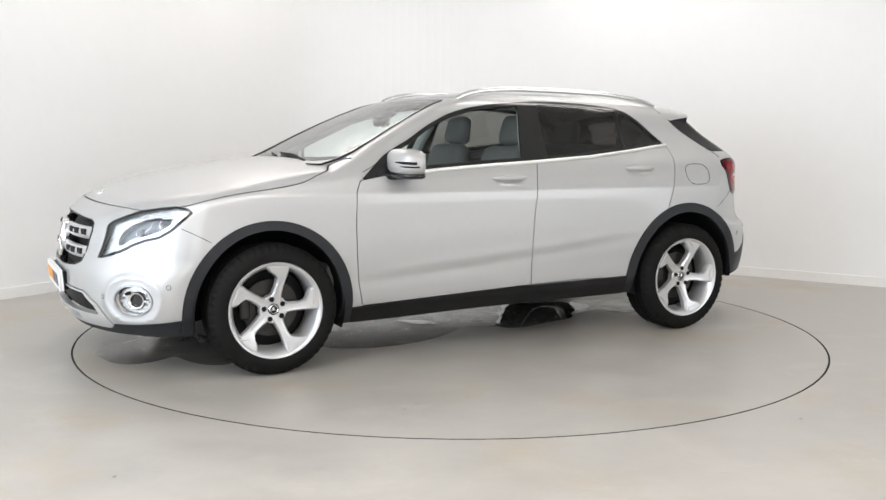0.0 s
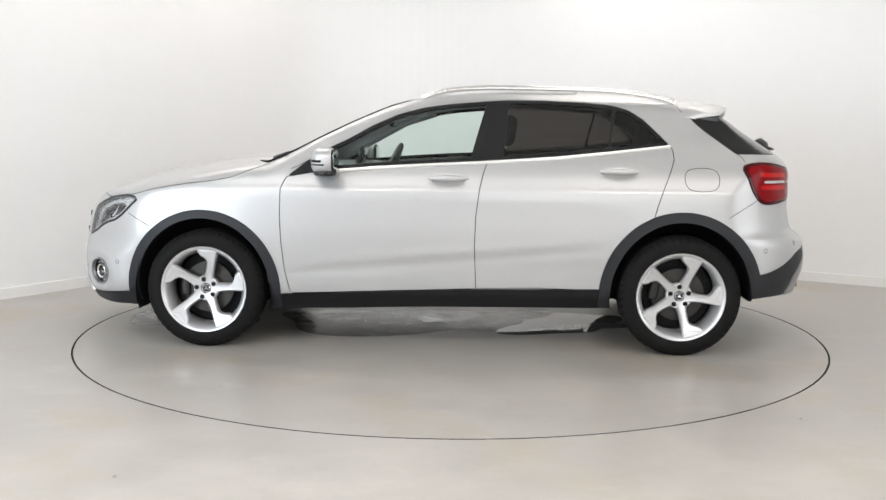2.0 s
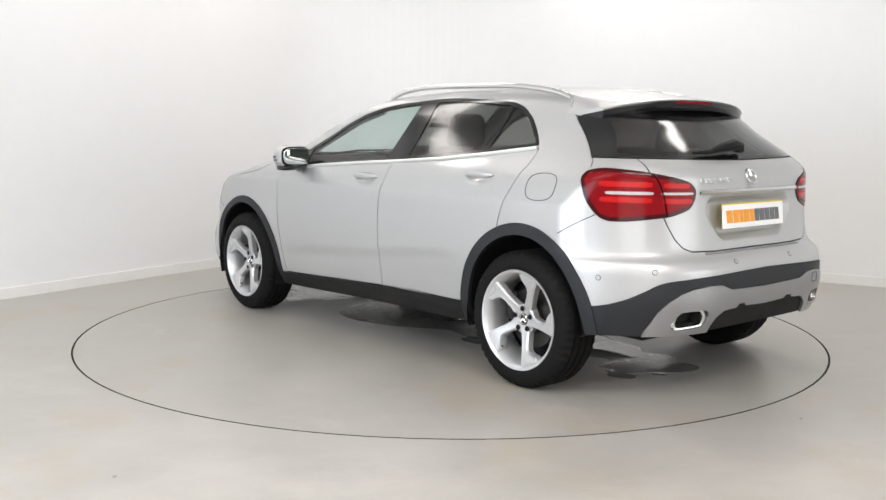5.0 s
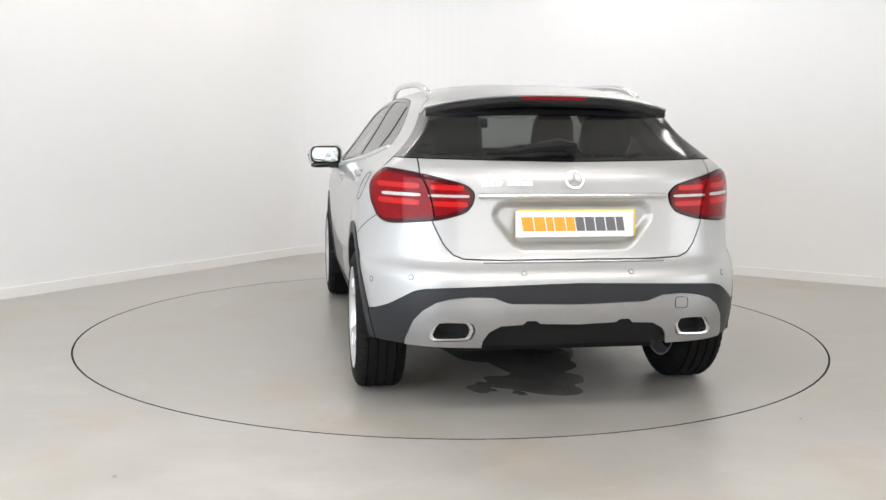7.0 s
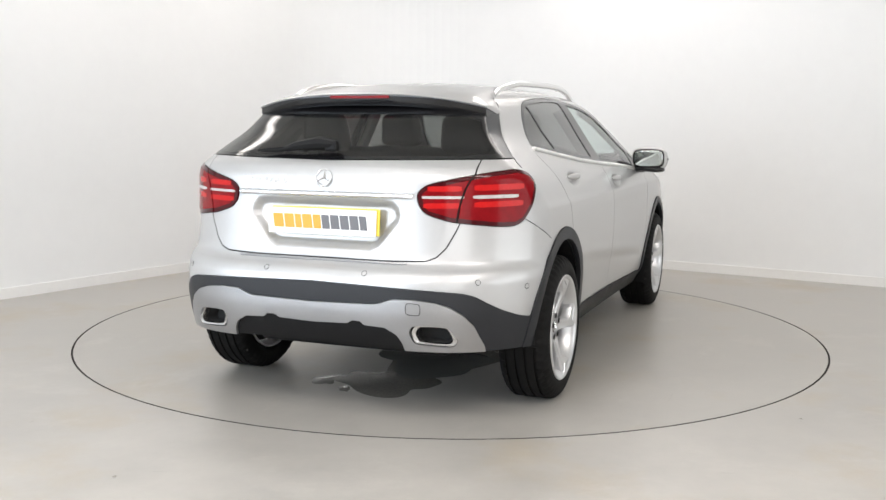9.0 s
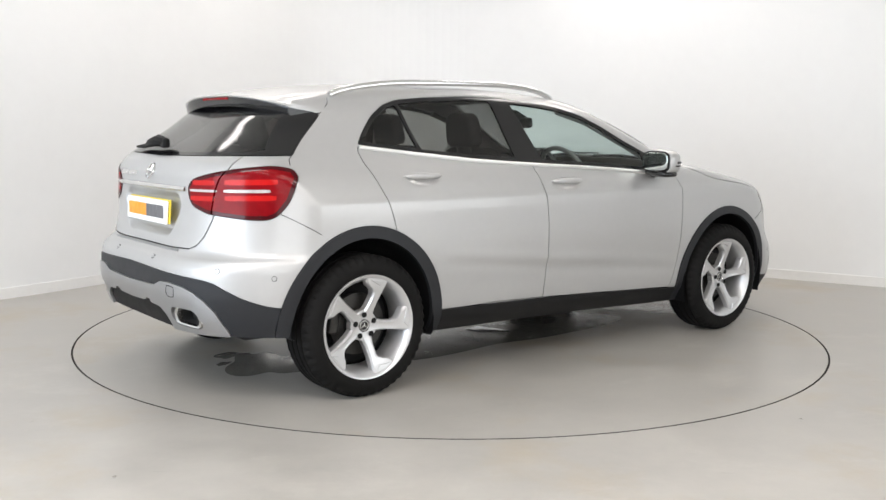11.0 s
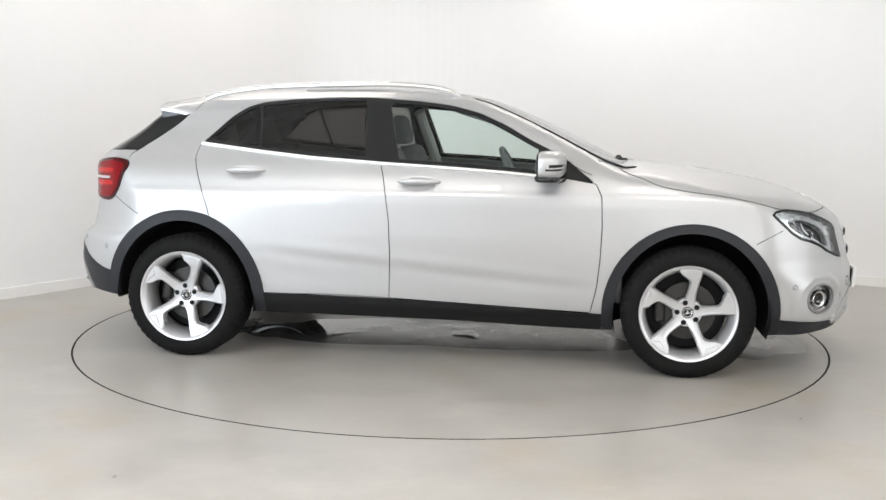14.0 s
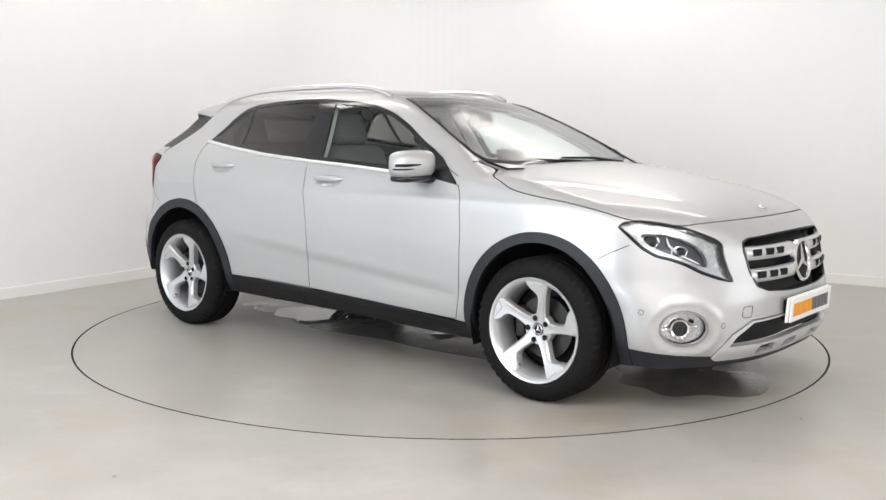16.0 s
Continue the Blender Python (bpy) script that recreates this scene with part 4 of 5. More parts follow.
for y, z, front in ((0.700, 0.632, 0), (0.235, 0.657, 0), (-0.235, 0.657, 0), (-0.700, 0.632, 0), (0.609, 0.425, 1), (-0.609, 0.425, 1), (0.815, 0.483, 1), (-0.815, 0.483, 1), (0.85, 0.60, 0), (-0.85, 0.60, 0)):
    if front:
        at = on_end(y, z, True, 0.0) if abs(y) < 0.75 else on_side(1.872, z, 0, 1 if y > 0 else -1)
    else:
        at = on_end(y, z, False, 0.0) if abs(y) < 0.8 else on_side(-1.815, z, 0, 1 if y > 0 else -1)
    n = body_normal(np.array([[at.x, abs(at.y), at.z]]))[0]
    n = Vector((n[0], n[1] * (1 if y > 0 else -1), n[2]))
    bm = lathe_bm([(0.0001, 0.0012), (0.0095, 0.0012), (0.0100, 0.0), (0.0100, -0.004)], 20)
    ringm = lathe_bm([(0.0100, 0.0002), (0.0122, 0.0008), (0.0126, -0.003)], 20)
    for b, m, nm in ((bm, PAINT, "parking_sensor"), (ringm, SEAM, "sensor_ring")):
        bmesh.ops.transform(b, matrix=Matrix.Translation(at) @ n.to_track_quat("Y", "Z").to_matrix().to_4x4(), verts=b.verts)
        part(nm, b, m, car, "", True, 40)

# ---- wheels ----
TYRE_R, RIM_R, WHEEL_W = 0.338, 0.240, 0.232


def tyre_bm():
    h = WHEEL_W / 2
    prof = [(0.228, -h + 0.024), (0.241, -h + 0.008), (0.252, -h + 0.001), (0.268, -h - 0.003), (0.292, -h), (0.318, -h + 0.010), (0.331, -h + 0.024)]
    tread = []
    for g in (-0.066, -0.022, 0.022, 0.066):
        tread += [(TYRE_R, g - 0.006), (TYRE_R - 0.009, g - 0.004), (TYRE_R - 0.009, g + 0.004), (TYRE_R, g + 0.006)]
    prof += [(TYRE_R - 0.001, -h + 0.036)] + tread + [(TYRE_R - 0.001, h - 0.036)]
    prof += [(r, -y) for r, y in reversed(prof[:7])]
    bm = lathe_bm(prof, 150)
    for v in bm.verts:
        k = round(math.atan2(v.co.z, v.co.x) / (2 * math.pi) * 150) % 150
        if k % 3 == 0 and 0.076 < abs(v.co.y) < 0.107 and math.hypot(v.co.x, v.co.z) > 0.30:
            s = 1 - 0.009 / math.hypot(v.co.x, v.co.z)
            v.co.x, v.co.z = v.co.x * s, v.co.z * s
    return bm


def rim_barrel_bm():
    h = WHEEL_W / 2
    prof = [(0.232, -h + 0.012), (0.222, -h + 0.012), (0.212, -0.02), (0.208, 0.03), (0.214, h - 0.040), (0.224, h - 0.020), (0.232, h - 0.007), (0.240, h - 0.001), (0.246, h), (0.2485, h - 0.004), (0.247, h - 0.016), (0.236, h - 0.024)]
    return lathe_bm(prof, 80)


def spoke_bm(angle):
    """One spoke: slim at the hub, with a hooked, flared end at the rim; it bows outwards."""
    rows = [(0.030, -0.034, 0.034), (0.062, -0.030, 0.029), (0.090, -0.025, 0.024), (0.120, -0.023, 0.0225), (0.148, -0.024, 0.0225), (0.163, -0.030, 0.023),
            (0.178, -0.050, 0.024), (0.193, -0.070, 0.025), (0.210, -0.086, 0.026), (0.226, -0.096, 0.027), (0.236, -0.100, 0.027)]
    bow = curve1([0.0, 0.05, 0.10, 0.16, 0.20, 0.236], [0.068, 0.070, 0.080, 0.094, 0.102, 0.107])
    bm = bmesh.new()
    rings = []
    for r, lo, hi in rows:
        y = float(bow(r))
        w = hi - lo
        cut = min(0.009, w * 0.20)
        sec = [(lo, y - 0.042), (lo + 0.001, y - 0.010), (lo + cut, y), ((lo + hi) / 2, y - 0.003 if r < 0.17 else y), (hi - cut, y), (hi - 0.001, y - 0.010), (hi, y - 0.042)]
        ring = []
        for t, yy in sec:
            rr = math.sqrt(max(r * r - t * t * (0.9 if r > 0.19 else 0.3), 1e-6))
            ring.append(bm.verts.new((rr, yy, t)))
        rings.append(ring)
    for p, q in zip(rings, rings[1:]):
        for k in range(len(p) - 1):
            bm.faces.new((p[k], p[k + 1], q[k + 1], q[k]))
        bm.faces.new((p[-1], p[0], q[0], q[-1]))
    bm.faces.new(rings[-1])
    # the raised three-cornered facet at the rim
    for tri, lift in (([(0.199, -0.012), (0.222, -0.078), (0.229, 0.012)], 0.0045),):
        low, top = [], []
        for rr, t in tri:
            y = float(bow(rr))
            x = math.sqrt(rr * rr - 0.9 * t * t)
            cx, ct = 0.215, -0.024
            low.append(bm.verts.new((x, y - 0.002, t)))
            top.append(bm.verts.new((cx + (x - cx) * 0.86, y + lift, ct + (t - ct) * 0.86)))
        bm.faces.new(top)
        for k in range(3):
            bm.faces.new((low[k], low[(k + 1) % 3], top[(k + 1) % 3], top[k]))
    bmesh.ops.rotate(bm, verts=bm.verts, cent=(0, 0, 0), matrix=Matrix.Rotation(angle, 3, "Y"))
    return bm


def star_bm(radius, width, depth):
    """Three tapered arms."""
    bm = bmesh.new()
    for k in range(3):
        a = math.pi / 2 + k * 2 * math.pi / 3
        d, s = Vector((math.cos(a), 0, math.sin(a))), Vector((-math.sin(a), 0, math.cos(a)))
        lo = [bm.verts.new(v) for v in (Vector((0, 0, 0)) - s * 0, -d * width * 0.55 + s * 0, s * width, d * radius, -s * width)]
        top = bm.verts.new((0, depth, 0))
        ridge = bm.verts.new(d * radius + Vector((0, depth * 0.3, 0)))
        bm.faces.new((lo[2], lo[3], ridge, top))
        bm.faces.new((lo[4], top, ridge, lo[3]))
    return bm


def wheel_parts(root):
    part("tyre", tyre_bm(), RUBBER, root, "black road tyre", True, 30)
    rim = part("rim", rim_barrel_bm(), ALLOY, root, "five-spoke silver alloy rim", True, 40)
    for k in range(5):
        part("spoke", spoke_bm(-(math.radians(104) + k * 2 * math.pi / 5)), ALLOY, root, "", True, 28)
    hub = lathe_bm([(0.0001, 0.062), (0.030, 0.062), (0.034, 0.066), (0.066, 0.068), (0.073, 0.062), (0.075, 0.020)], 40)
    part("hub", hub, ALLOY, root, "", True, 40)
    part("hub_cap", lathe_bm([(0.0001, 0.068), (0.026, 0.068), (0.029, 0.066), (0.030, 0.058)], 32), GLOSSBLACK, root, "black hub cap with a bright emblem", True, 40)
    bm = lathe_bm([(0.0195, 0.068), (0.022, 0.0705), (0.025, 0.068)], 32)
    part("cap_ring", bm, CHROME, root, "", True, 60)
    bm = star_bm(0.021, 0.0035, 0.003)
    bmesh.ops.translate(bm, verts=bm.verts, vec=(0, 0.0685, 0))
    part("cap_emblem", bm, CHROME, root)
    # black discs set proud, painting in the dark of the bolt holes
    for k in range(5):
        a = math.radians(78) + k * 2 * math.pi / 5
        b = lathe_bm([(0.0001, 0.0675), (0.0085, 0.0675), (0.0125, 0.0685), (0.0135, 0.066)], 16)
        bmesh.ops.translate(b, verts=b.verts, vec=(0.053 * math.cos(a), 0.0075, 0.053 * math.sin(a)))
        part("bolt_hole_disc", b, BLACK, root, "black disc standing in for a dark bolt hole", True, 40)
    part("brake_disc", lathe_bm([(0.06, 0.028), (0.075, 0.028), (0.078, 0.006), (0.148, 0.006), (0.148, -0.018), (0.06, -0.018)], 48), STEEL, root, "steel brake disc", True, 30)
    part("caliper", box_bm((0.055, 0.06, 0.15), (0.135, -0.004, 0.02), 0.015), STEEL, root, "grey brake caliper", True, 50)
    part("backing", lathe_bm([(0.0001, -0.05), (0.20, -0.05), (0.205, -0.03)], 40), BLACK, root, "dark wheel back", True)
    part("valve", tube_bm([(0.098, 0.075, -0.176), (0.094, 0.094, -0.170)], 0.004, 6), BLACK, root)


WHEEL_Y = 0.785
first = new("wheel")
first.parent = car
wheel_parts(first)
first.location = (1.35, WHEEL_Y, TYRE_R)
for x, side, spin in ((-1.35, 1, -10), (1.35, -1, 3), (-1.35, -1, -8)):
    w = copy_thing(first, pose(x, WHEEL_Y * side, TYRE_R, 0, spin, 0 if side > 0 else 180) if side > 0 else pose(x, -WHEEL_Y, TYRE_R, 0, 0, 180) @ pose(0, 0, 0, 0, spin, 0))
for cx in (1.362, -1.352):
    for side in (1, -1):
        a, b = 0.395, 0.428
        V, F = [], []
        n = 24
        for i in range(n + 1):
            t = math.pi * (-0.10 + 1.20 * i / n)
            px, pz = cx + a * math.cos(t), 0.33 + b * math.sin(t)
            pz = max(pz, float(under(px)) - 0.012)
            V += [(px, 0.872 * side, pz), (px, 0.50 * side, pz), (cx, 0.50 * side, 0.33)]
        for i in range(n):
            k = 3 * i
            F += [(k, k + 1, k + 4, k + 3), (k + 1, k + 2, k + 4)]
        mesh_object("wheel_well", V, F, BLACK, car, "black wheel-well liner")

# ---- underbody and cabin ----
part("underbody", box_bm((1.80, 0.50, 0.05), (0.02, 0.47, 0.275), 0.02, bm=box_bm((1.80, 0.50, 0.05), (0.02, -0.47, 0.275), 0.02, bm=box_bm((3.70, 0.96, 0.05), (0.06, 0, 0.275), 0.02))), BLACK, car, "dark underbody")
part("exhaust_box", box_bm((0.42, 0.70, 0.12), (-1.70, 0.0, 0.36), 0.05), BLACK, car, "dark exhaust silencer")
tub = Skin(whole.V, whole.T)
low = tub.take(lambda p: np.maximum(p[:, 2] - (1.02 - 0.085 * p[:, 0]), np.maximum(0.25 - p[:, 2], np.maximum(p[:, 0] - 0.93, np.where(p[:, 2] < 0.86, -0.86, -1.45) - p[:, 0]))), 0)
panel("inner_door_lining", low, TRIM, "dark cabin side lining", -0.055, 0.0, both=True, skin=tub)
roof_in = tub.take(lambda p: np.maximum(np.maximum(1.37 - p[:, 2], p[:, 0] - 0.10), np.maximum(-1.5 - p[:, 0], p[:, 1] - 0.49)), 0)
panel("headliner", roof_in, HEADLINER, "pale grey headliner", -0.035, 0.0, both=True, skin=tub)
part("cabin_floor", box_bm((1.84, 1.50, 0.04), (0.05, 0, 0.36), 0.01), TRIM, car, "dark carpet")
part("bulkhead", box_bm((0.04, 1.5, 0.65), (1.0, 0, 0.68), 0.01), TRIM, car, "dark bulkhead")
part("dashboard", box_bm((0.46, 1.42, 0.28), (0.70, 0, 0.90), 0.07, segments=4), TRIM, car, "dark soft dashboard", True, 50)
part("display", box_bm((0.03, 0.25, 0.15), (0.56, 0.02, 1.075), 0.012, pose(0, 0, 0, 0, -12, 0)), GLOSSBLACK, car, "upright dashboard display", True, 50)
for side in (1, -1):
    for k, (x, z) in enumerate(((-0.20, 0.0), (-0.30, 0.0))[:1]):
        pillar = [on_side(-0.215, 1.05, -0.045, side), on_side(-0.250, 1.20, -0.045, side), on_side(-0.285, 1.32, -0.045, side), on_side(-0.305, 1.40, -0.04, side)]
        part("pillar_lining", tube_bm(pillar, 0.035, 8), HEADLINER, car, "pale pillar lining", True)
    part("visor_pillar", tube_bm([on_side(0.80, 1.06, -0.035, side), on_side(0.55, 1.20, -0.032, side), on_side(0.32, 1.32, -0.032, side), on_side(0.12, 1.385, -0.032, side)], 0.017, 8), TRIM, car, "dark windscreen pillar lining", True)
    part("rear_pillar_lining", tube_bm([on_side(-1.42, 1.10, -0.06, side), on_side(-1.36, 1.22, -0.06, side), on_side(-1.25, 1.33, -0.06, side), on_side(-1.1, 1.40, -0.05, side)], 0.05, 8), TRIM, car, "dark rear pillar lining", True)


def seat(x, y, width, rear=False):
    root = new("seat")
    root.parent = car
    root.location = (x, y, 0)
    root["label"] = "dark grey upholstered seat with a headrest"
    part("cushion", box_bm((0.50, 0.94 if rear else width, 0.20), (0.0, 0, 0.58), 0.07, segments=4), FABRIC, root, "", True, 60)
    lean = pose(0, 0, 0, 0, -16 if not rear else -20, 0)
    part("backrest", box_bm((0.16, width, 0.40 if rear else 0.62), (-0.27, 0, 0.975 if rear else 0.86), 0.07, lean, 4, taper=(0.85, 0.86)), FABRIC, root, "", True, 60)
    return root


def headrest(root, y, z, x=-0.395):
    part("headrest", box_bm((0.10, 0.27, 0.19), (x, y, z), 0.045, pose(0, 0, 0, 0, -10, 0), 4, taper=(0.9, 0.85)), FABRIC, root, "", True, 60)
    for s in (-0.06, 0.06):
        part("headrest_post", tube_bm([(x + 0.02, y + s, z - 0.16), (x, y + s, z - 0.05)], 0.006, 8), CHROME, root)


for y in (0.37, -0.37):
    s = seat(0.02, y, 0.50)
    headrest(s, 0.0, 1.255, -0.40)
bench = seat(-0.88, 0.0, 1.26, True)
bench["label"] = "dark grey upholstered rear bench with headrests"
for y in (0.38, -0.38):
    headrest(bench, y, 1.235, -0.42)
part("parcel_shelf", box_bm((0.50, 1.15, 0.03), (-1.60, 0, 1.06), 0.01), TRIM, car, "dark parcel shelf")
wheel_c = Vector((0.42, -0.37, 0.985))
turn = pose(0, 0, 0, 0, 65, 0)
bm = bmesh.new()
rim_pts = [wheel_c + turn.to_3x3() @ Vector((0.185 * math.cos(a), 0.185 * math.sin(a), 0)) for a in [2 * math.pi * i / 36 for i in range(37)]]
tube_bm(rim_pts, 0.015, 8, bm=bm)
for a in (0.5, 2.64, 4.71):
    tube_bm([wheel_c, wheel_c + turn.to_3x3() @ Vector((0.18 * math.sin(a - 1.57), 0.18 * math.cos(a - 1.57), 0))], 0.014, 6, bm=bm)
steer = part("steering_wheel", bm, TRIM, car, "dark three-spoke steering wheel", True, 60)
part("steering_boss", box_bm((0.14, 0.14, 0.05), wheel_c, 0.02, turn), TRIM, steer)
part("inner_mirror", box_bm((0.03, 0.22, 0.065), (0.36, -0.02, 1.305), 0.015), BLACK, car, "black interior mirror", True, 50)
part("sensor_cover", box_bm((0.12, 0.11, 0.05), (0.34, 0, 1.345), 0.02, pose(0, 0, 0, 0, 24, 0)), BLACK, car, "black camera cover behind the windscreen", True, 50)

# ---- outer fittings ----
# door mirrors
for side in (1, -1):
    root = new("door_mirror")
    root.parent = car
    root["label"] = "silver door mirror with a black foot and an indicator strip"
    cap = superbox_bm((0.074, 0.114, 0.069), 3.4, (0.640, 0.942 * side, 1.084), (-0.16 * side, -0.05 * side))
    for v in cap.verts:
        v.co.x = max(v.co.x, 0.585)
    part("mirror_cap", cap, PAINT, root, "silver mirror cap", True, 50)
    part("mirror_rim", superbox_bm((0.009, 0.100, 0.060), 4.0, (0.585, 0.943 * side, 1.084)), BLACK, root, "black mirror rim", True, 50)
    part("mirror_glass", superbox_bm((0.004, 0.091, 0.051), 4.0, (0.5755, 0.943 * side, 1.085)), MIRROR, root, "mirror glass", True, 50)
    foot = superbox_bm((0.068, 0.108, 0.022), 3.0, (0.638, 0.935 * side, 1.018), (-0.16 * side, -0.05 * side))
    part("mirror_foot", foot, GLOSSBLACK, root, "black mirror underside", True, 50)
    part("mirror_arm", tube_bm([(0.72, 0.79 * side, 1.005), (0.68, 0.86 * side, 1.006), (0.63, 0.90 * side, 1.01)], [0.034, 0.028, 0.026], 10, 0.7), GLOSSBLACK, root, "black mirror arm", True)
    for high, first, thick in ((0.02, 0.1, 0.0075), (-0.26, 0.45, 0.0045)):
        strip = []
        for k in range(9):
            b = first + (0.998 - first) * (1 - (1 - k / 8) ** 2)
            a = max(0.0, 1 - b ** 3.4 - abs(high) ** 3.4) ** (1 / 3.4)
            strip.append((0.640 + 0.074 * a - 0.0182 * b, (0.942 + 0.114 * b) * side, 1.084 + 0.069 * high - 0.0057 * b))
        part("indicator_strip", tube_bm(strip, [thick * (0.45 + 0.55 * min(1, k / 3)) for k in range(9)], 8), GLOSSBLACK, root, "dark indicator strip", True)

# bright strips below the side windows
for side in (1, -1):
    pts = [on_side(x, z - 0.010, 0.003, side) for x, z in [(0.70, 1.016)] + belt[2:]]
    part("window_strip", tube_bm(pts, 0.0105, 10, 1.0), POLISHED, car, "bright polished strip below the side windows", True, 60)

# door handles
def handle(x0, z, length, parent, side):
    ends = [on_side(x0 - length / 2, z, 0.0, side), on_side(x0 + length / 2, z, 0.0, side)]
    c = (ends[0] + ends[1]) / 2
    c.y += 0.004 * side
    n, m = 18, 10
    bm = bmesh.new()
    rings = []
    for i in range(n + 1):
        t = -1 + 2 * i / n
        x = x0 + t * length / 2
        w = (1 - abs(t) ** 3.0) ** 0.55
        p = c.lerp(ends[0], -t) if t < 0 else c.lerp(ends[1], t)
        lift = 0.008 + 0.010 * (1 - t ** 4)
        ring = []
        for k in range(m):
            a = 2 * math.pi * k / m
            ring.append(bm.verts.new((x, p.y + side * (lift + 0.009 * math.cos(a)) * max(w, 0.15), z + 0.016 * math.sin(a) * max(w, 0.12))))
        rings.append(ring)
    for p, q in zip(rings, rings[1:]):
        for k in range(m):
            bm.faces.new((p[k], p[(k + 1) % m], q[(k + 1) % m], q[k]))
    bm.faces.new(rings[0])
    bm.faces.new(rings[-1])
    h = part("door_handle", bm, PAINT, parent, "silver door handle", True, 60)


for side, fd, rd in ((1, door_f[1], door_r[1]), (-1, door_f[-1], door_r[-1])):
    handle(-0.045, 0.986, 0.235, fd, side)
    handle(-1.000, 1.032, 0.225, rd, side)

# black gutters along the windscreen pillars
for side in (1, -1):
    pts = []
    for x, y in ((0.205, 0.500), (0.30, 0.540), (0.40, 0.577), (0.53, 0.620), (0.655, 0.658), (0.75, 0.682), (0.84, 0.698), (0.93, 0.695), (1.02, 0.655), (1.08, 0.60)):
        q = on_body(np.array([[x, y, 0.9]]), np.array([[0, 0, 1.0]]), 0.8)[0]
        pts.append(Vector((x, y * side, q[2] + 0.004)))
    part("screen_gutter", tube_bm(pts, [0.002, 0.003, 0.003, 0.003, 0.004, 0.004, 0.005, 0.006, 0.006, 0.003], 8), BLACK, car, "black rubber gutter beside the windscreen", True)

# roof rails
for side in (1, -1):
    xs = [0.13 - 1.47 * i / 30 for i in range(31)]
    lift = curve1([-1.36, -1.30, -1.15, -0.9, -0.3, -0.1, 0.05, 0.13], [0.004, 0.024, 0.044, 0.056, 0.056, 0.048, 0.028, 0.004])
    pts = []
    for x in xs:
        y = 0.535 - 0.010 * (x + 0.5) ** 2
        q = on_body(np.array([[x, y, 1.0]]), np.array([[0, 0, 1.0]]), 0.7)[0]
        pts.append(Vector((x, y * side, q[2] + float(lift(x)))))
    part("roof_rail", tube_bm(pts, 0.014, 10, 1.15), CHROME, car, "polished aluminium roof rail", True, 60)

# spoiler
def spoiler_bm(lower):
    """The wing behind the roof: its silver top, or its black underside."""
    bm = bmesh.new()
    rows = []
    for i in range(-16, 17):
        e = abs(i) / 16
        y = (0.580 if lower else 0.584) * i / 16
        tip = -1.695 + 0.10 * e ** 3.6
        zt = 1.418 - 0.056 * e ** 2.6
        q = on_body(np.array([[-1.36, abs(y), 1.0]]), np.array([[0, 0, 1.0]]), 0.7)[0]
        if lower:
            sec = [(tip + 0.004, zt - 0.007), (tip + 0.005, zt - 0.034), (tip + 0.020, zt - 0.056), (tip + 0.09, zt - 0.062), (tip + 0.19, zt - 0.012)]
        else:
            sec = [(-1.36, q[2] + 0.001), (-1.46, (q[2] * 0.6 + zt * 0.4) + 0.007), (-1.55, (q[2] * 0.25 + zt * 0.75) + 0.008), (tip + 0.03, zt + 0.003), (tip + 0.006, zt), (tip, zt - 0.005), (tip + 0.004, zt - 0.010), (tip + 0.14, zt - 0.030), (-1.46, zt - 0.05)]
        rows.append([bm.verts.new((x, y, z)) for x, z in sec])
    for p, q in zip(rows, rows[1:]):
        for k in range(len(p) - 1):
            bm.faces.new((p[k], p[k + 1], q[k + 1], q[k]))
        bm.faces.new((p[-1], p[0], q[0], q[-1]))
    bm.faces.new(rows[0])
    bm.faces.new(rows[-1])
    return bm


spoiler = part("roof_spoiler", spoiler_bm(False), PAINT, car, "silver roof spoiler", True, 50)
part("spoiler_underside", spoiler_bm(True), GLOSSBLACK, spoiler, "black spoiler underside", True, 50)
part("brake_light", box_bm((0.012, 0.30, 0.014), (-1.686, 0, 1.400), 0.003), RED, spoiler, "slim red high brake light")
part("roof_antenna", superbox_bm((0.07, 0.018, 0.022), 2.2, (-1.25, 0, 1.452)), PAINT, car, "", True, 60)

# grille bars and emblem
def nose_bar(y0, y1, z, height, deep, material, name, slots=0):
    bm = bmesh.new()
    rows = []
    n = 16
    for i in range(n + 1):
        y = y0 + (y1 - y0) * i / n
        x = float(nose_line(z)) - 0.54 * (abs(y) / 0.9) ** 3.2
        h = height / 2
        rows.append([bm.verts.new((x + dx, y, z + dz)) for dx, dz in ((-0.03, -h), (-0.012, -h), (-0.003, -h * 0.6), (0.0, 0.0), (-0.008, h * 0.8), (-0.018, h), (-0.03, h))])
    for p, q in zip(rows, rows[1:]):
        for k in range(len(p)):
            bm.faces.new((p[k], p[(k + 1) % len(p)], q[(k + 1) % len(p)], q[k]))
    bm.faces.new(rows[0])
    bm.faces.new(rows[-1])
    bar = part(name, bm, material, car, "satin silver grille bar", True, 40)
    for k in range(slots):
        y = y0 + (y1 - y0) * (0.40 + 0.22 * k)
        x = float(nose_line(z)) - 0.54 * (abs(y) / 0.9) ** 3.2
        part("bar_slot", box_bm((0.012, 0.058, height * 0.50), (x - 0.0035, y, z + height * 0.06), 0.003, pose(0, 0, 0, 0, 0, 12 if y > 0 else -12)), BLACK, bar, "dark slot in the bar")


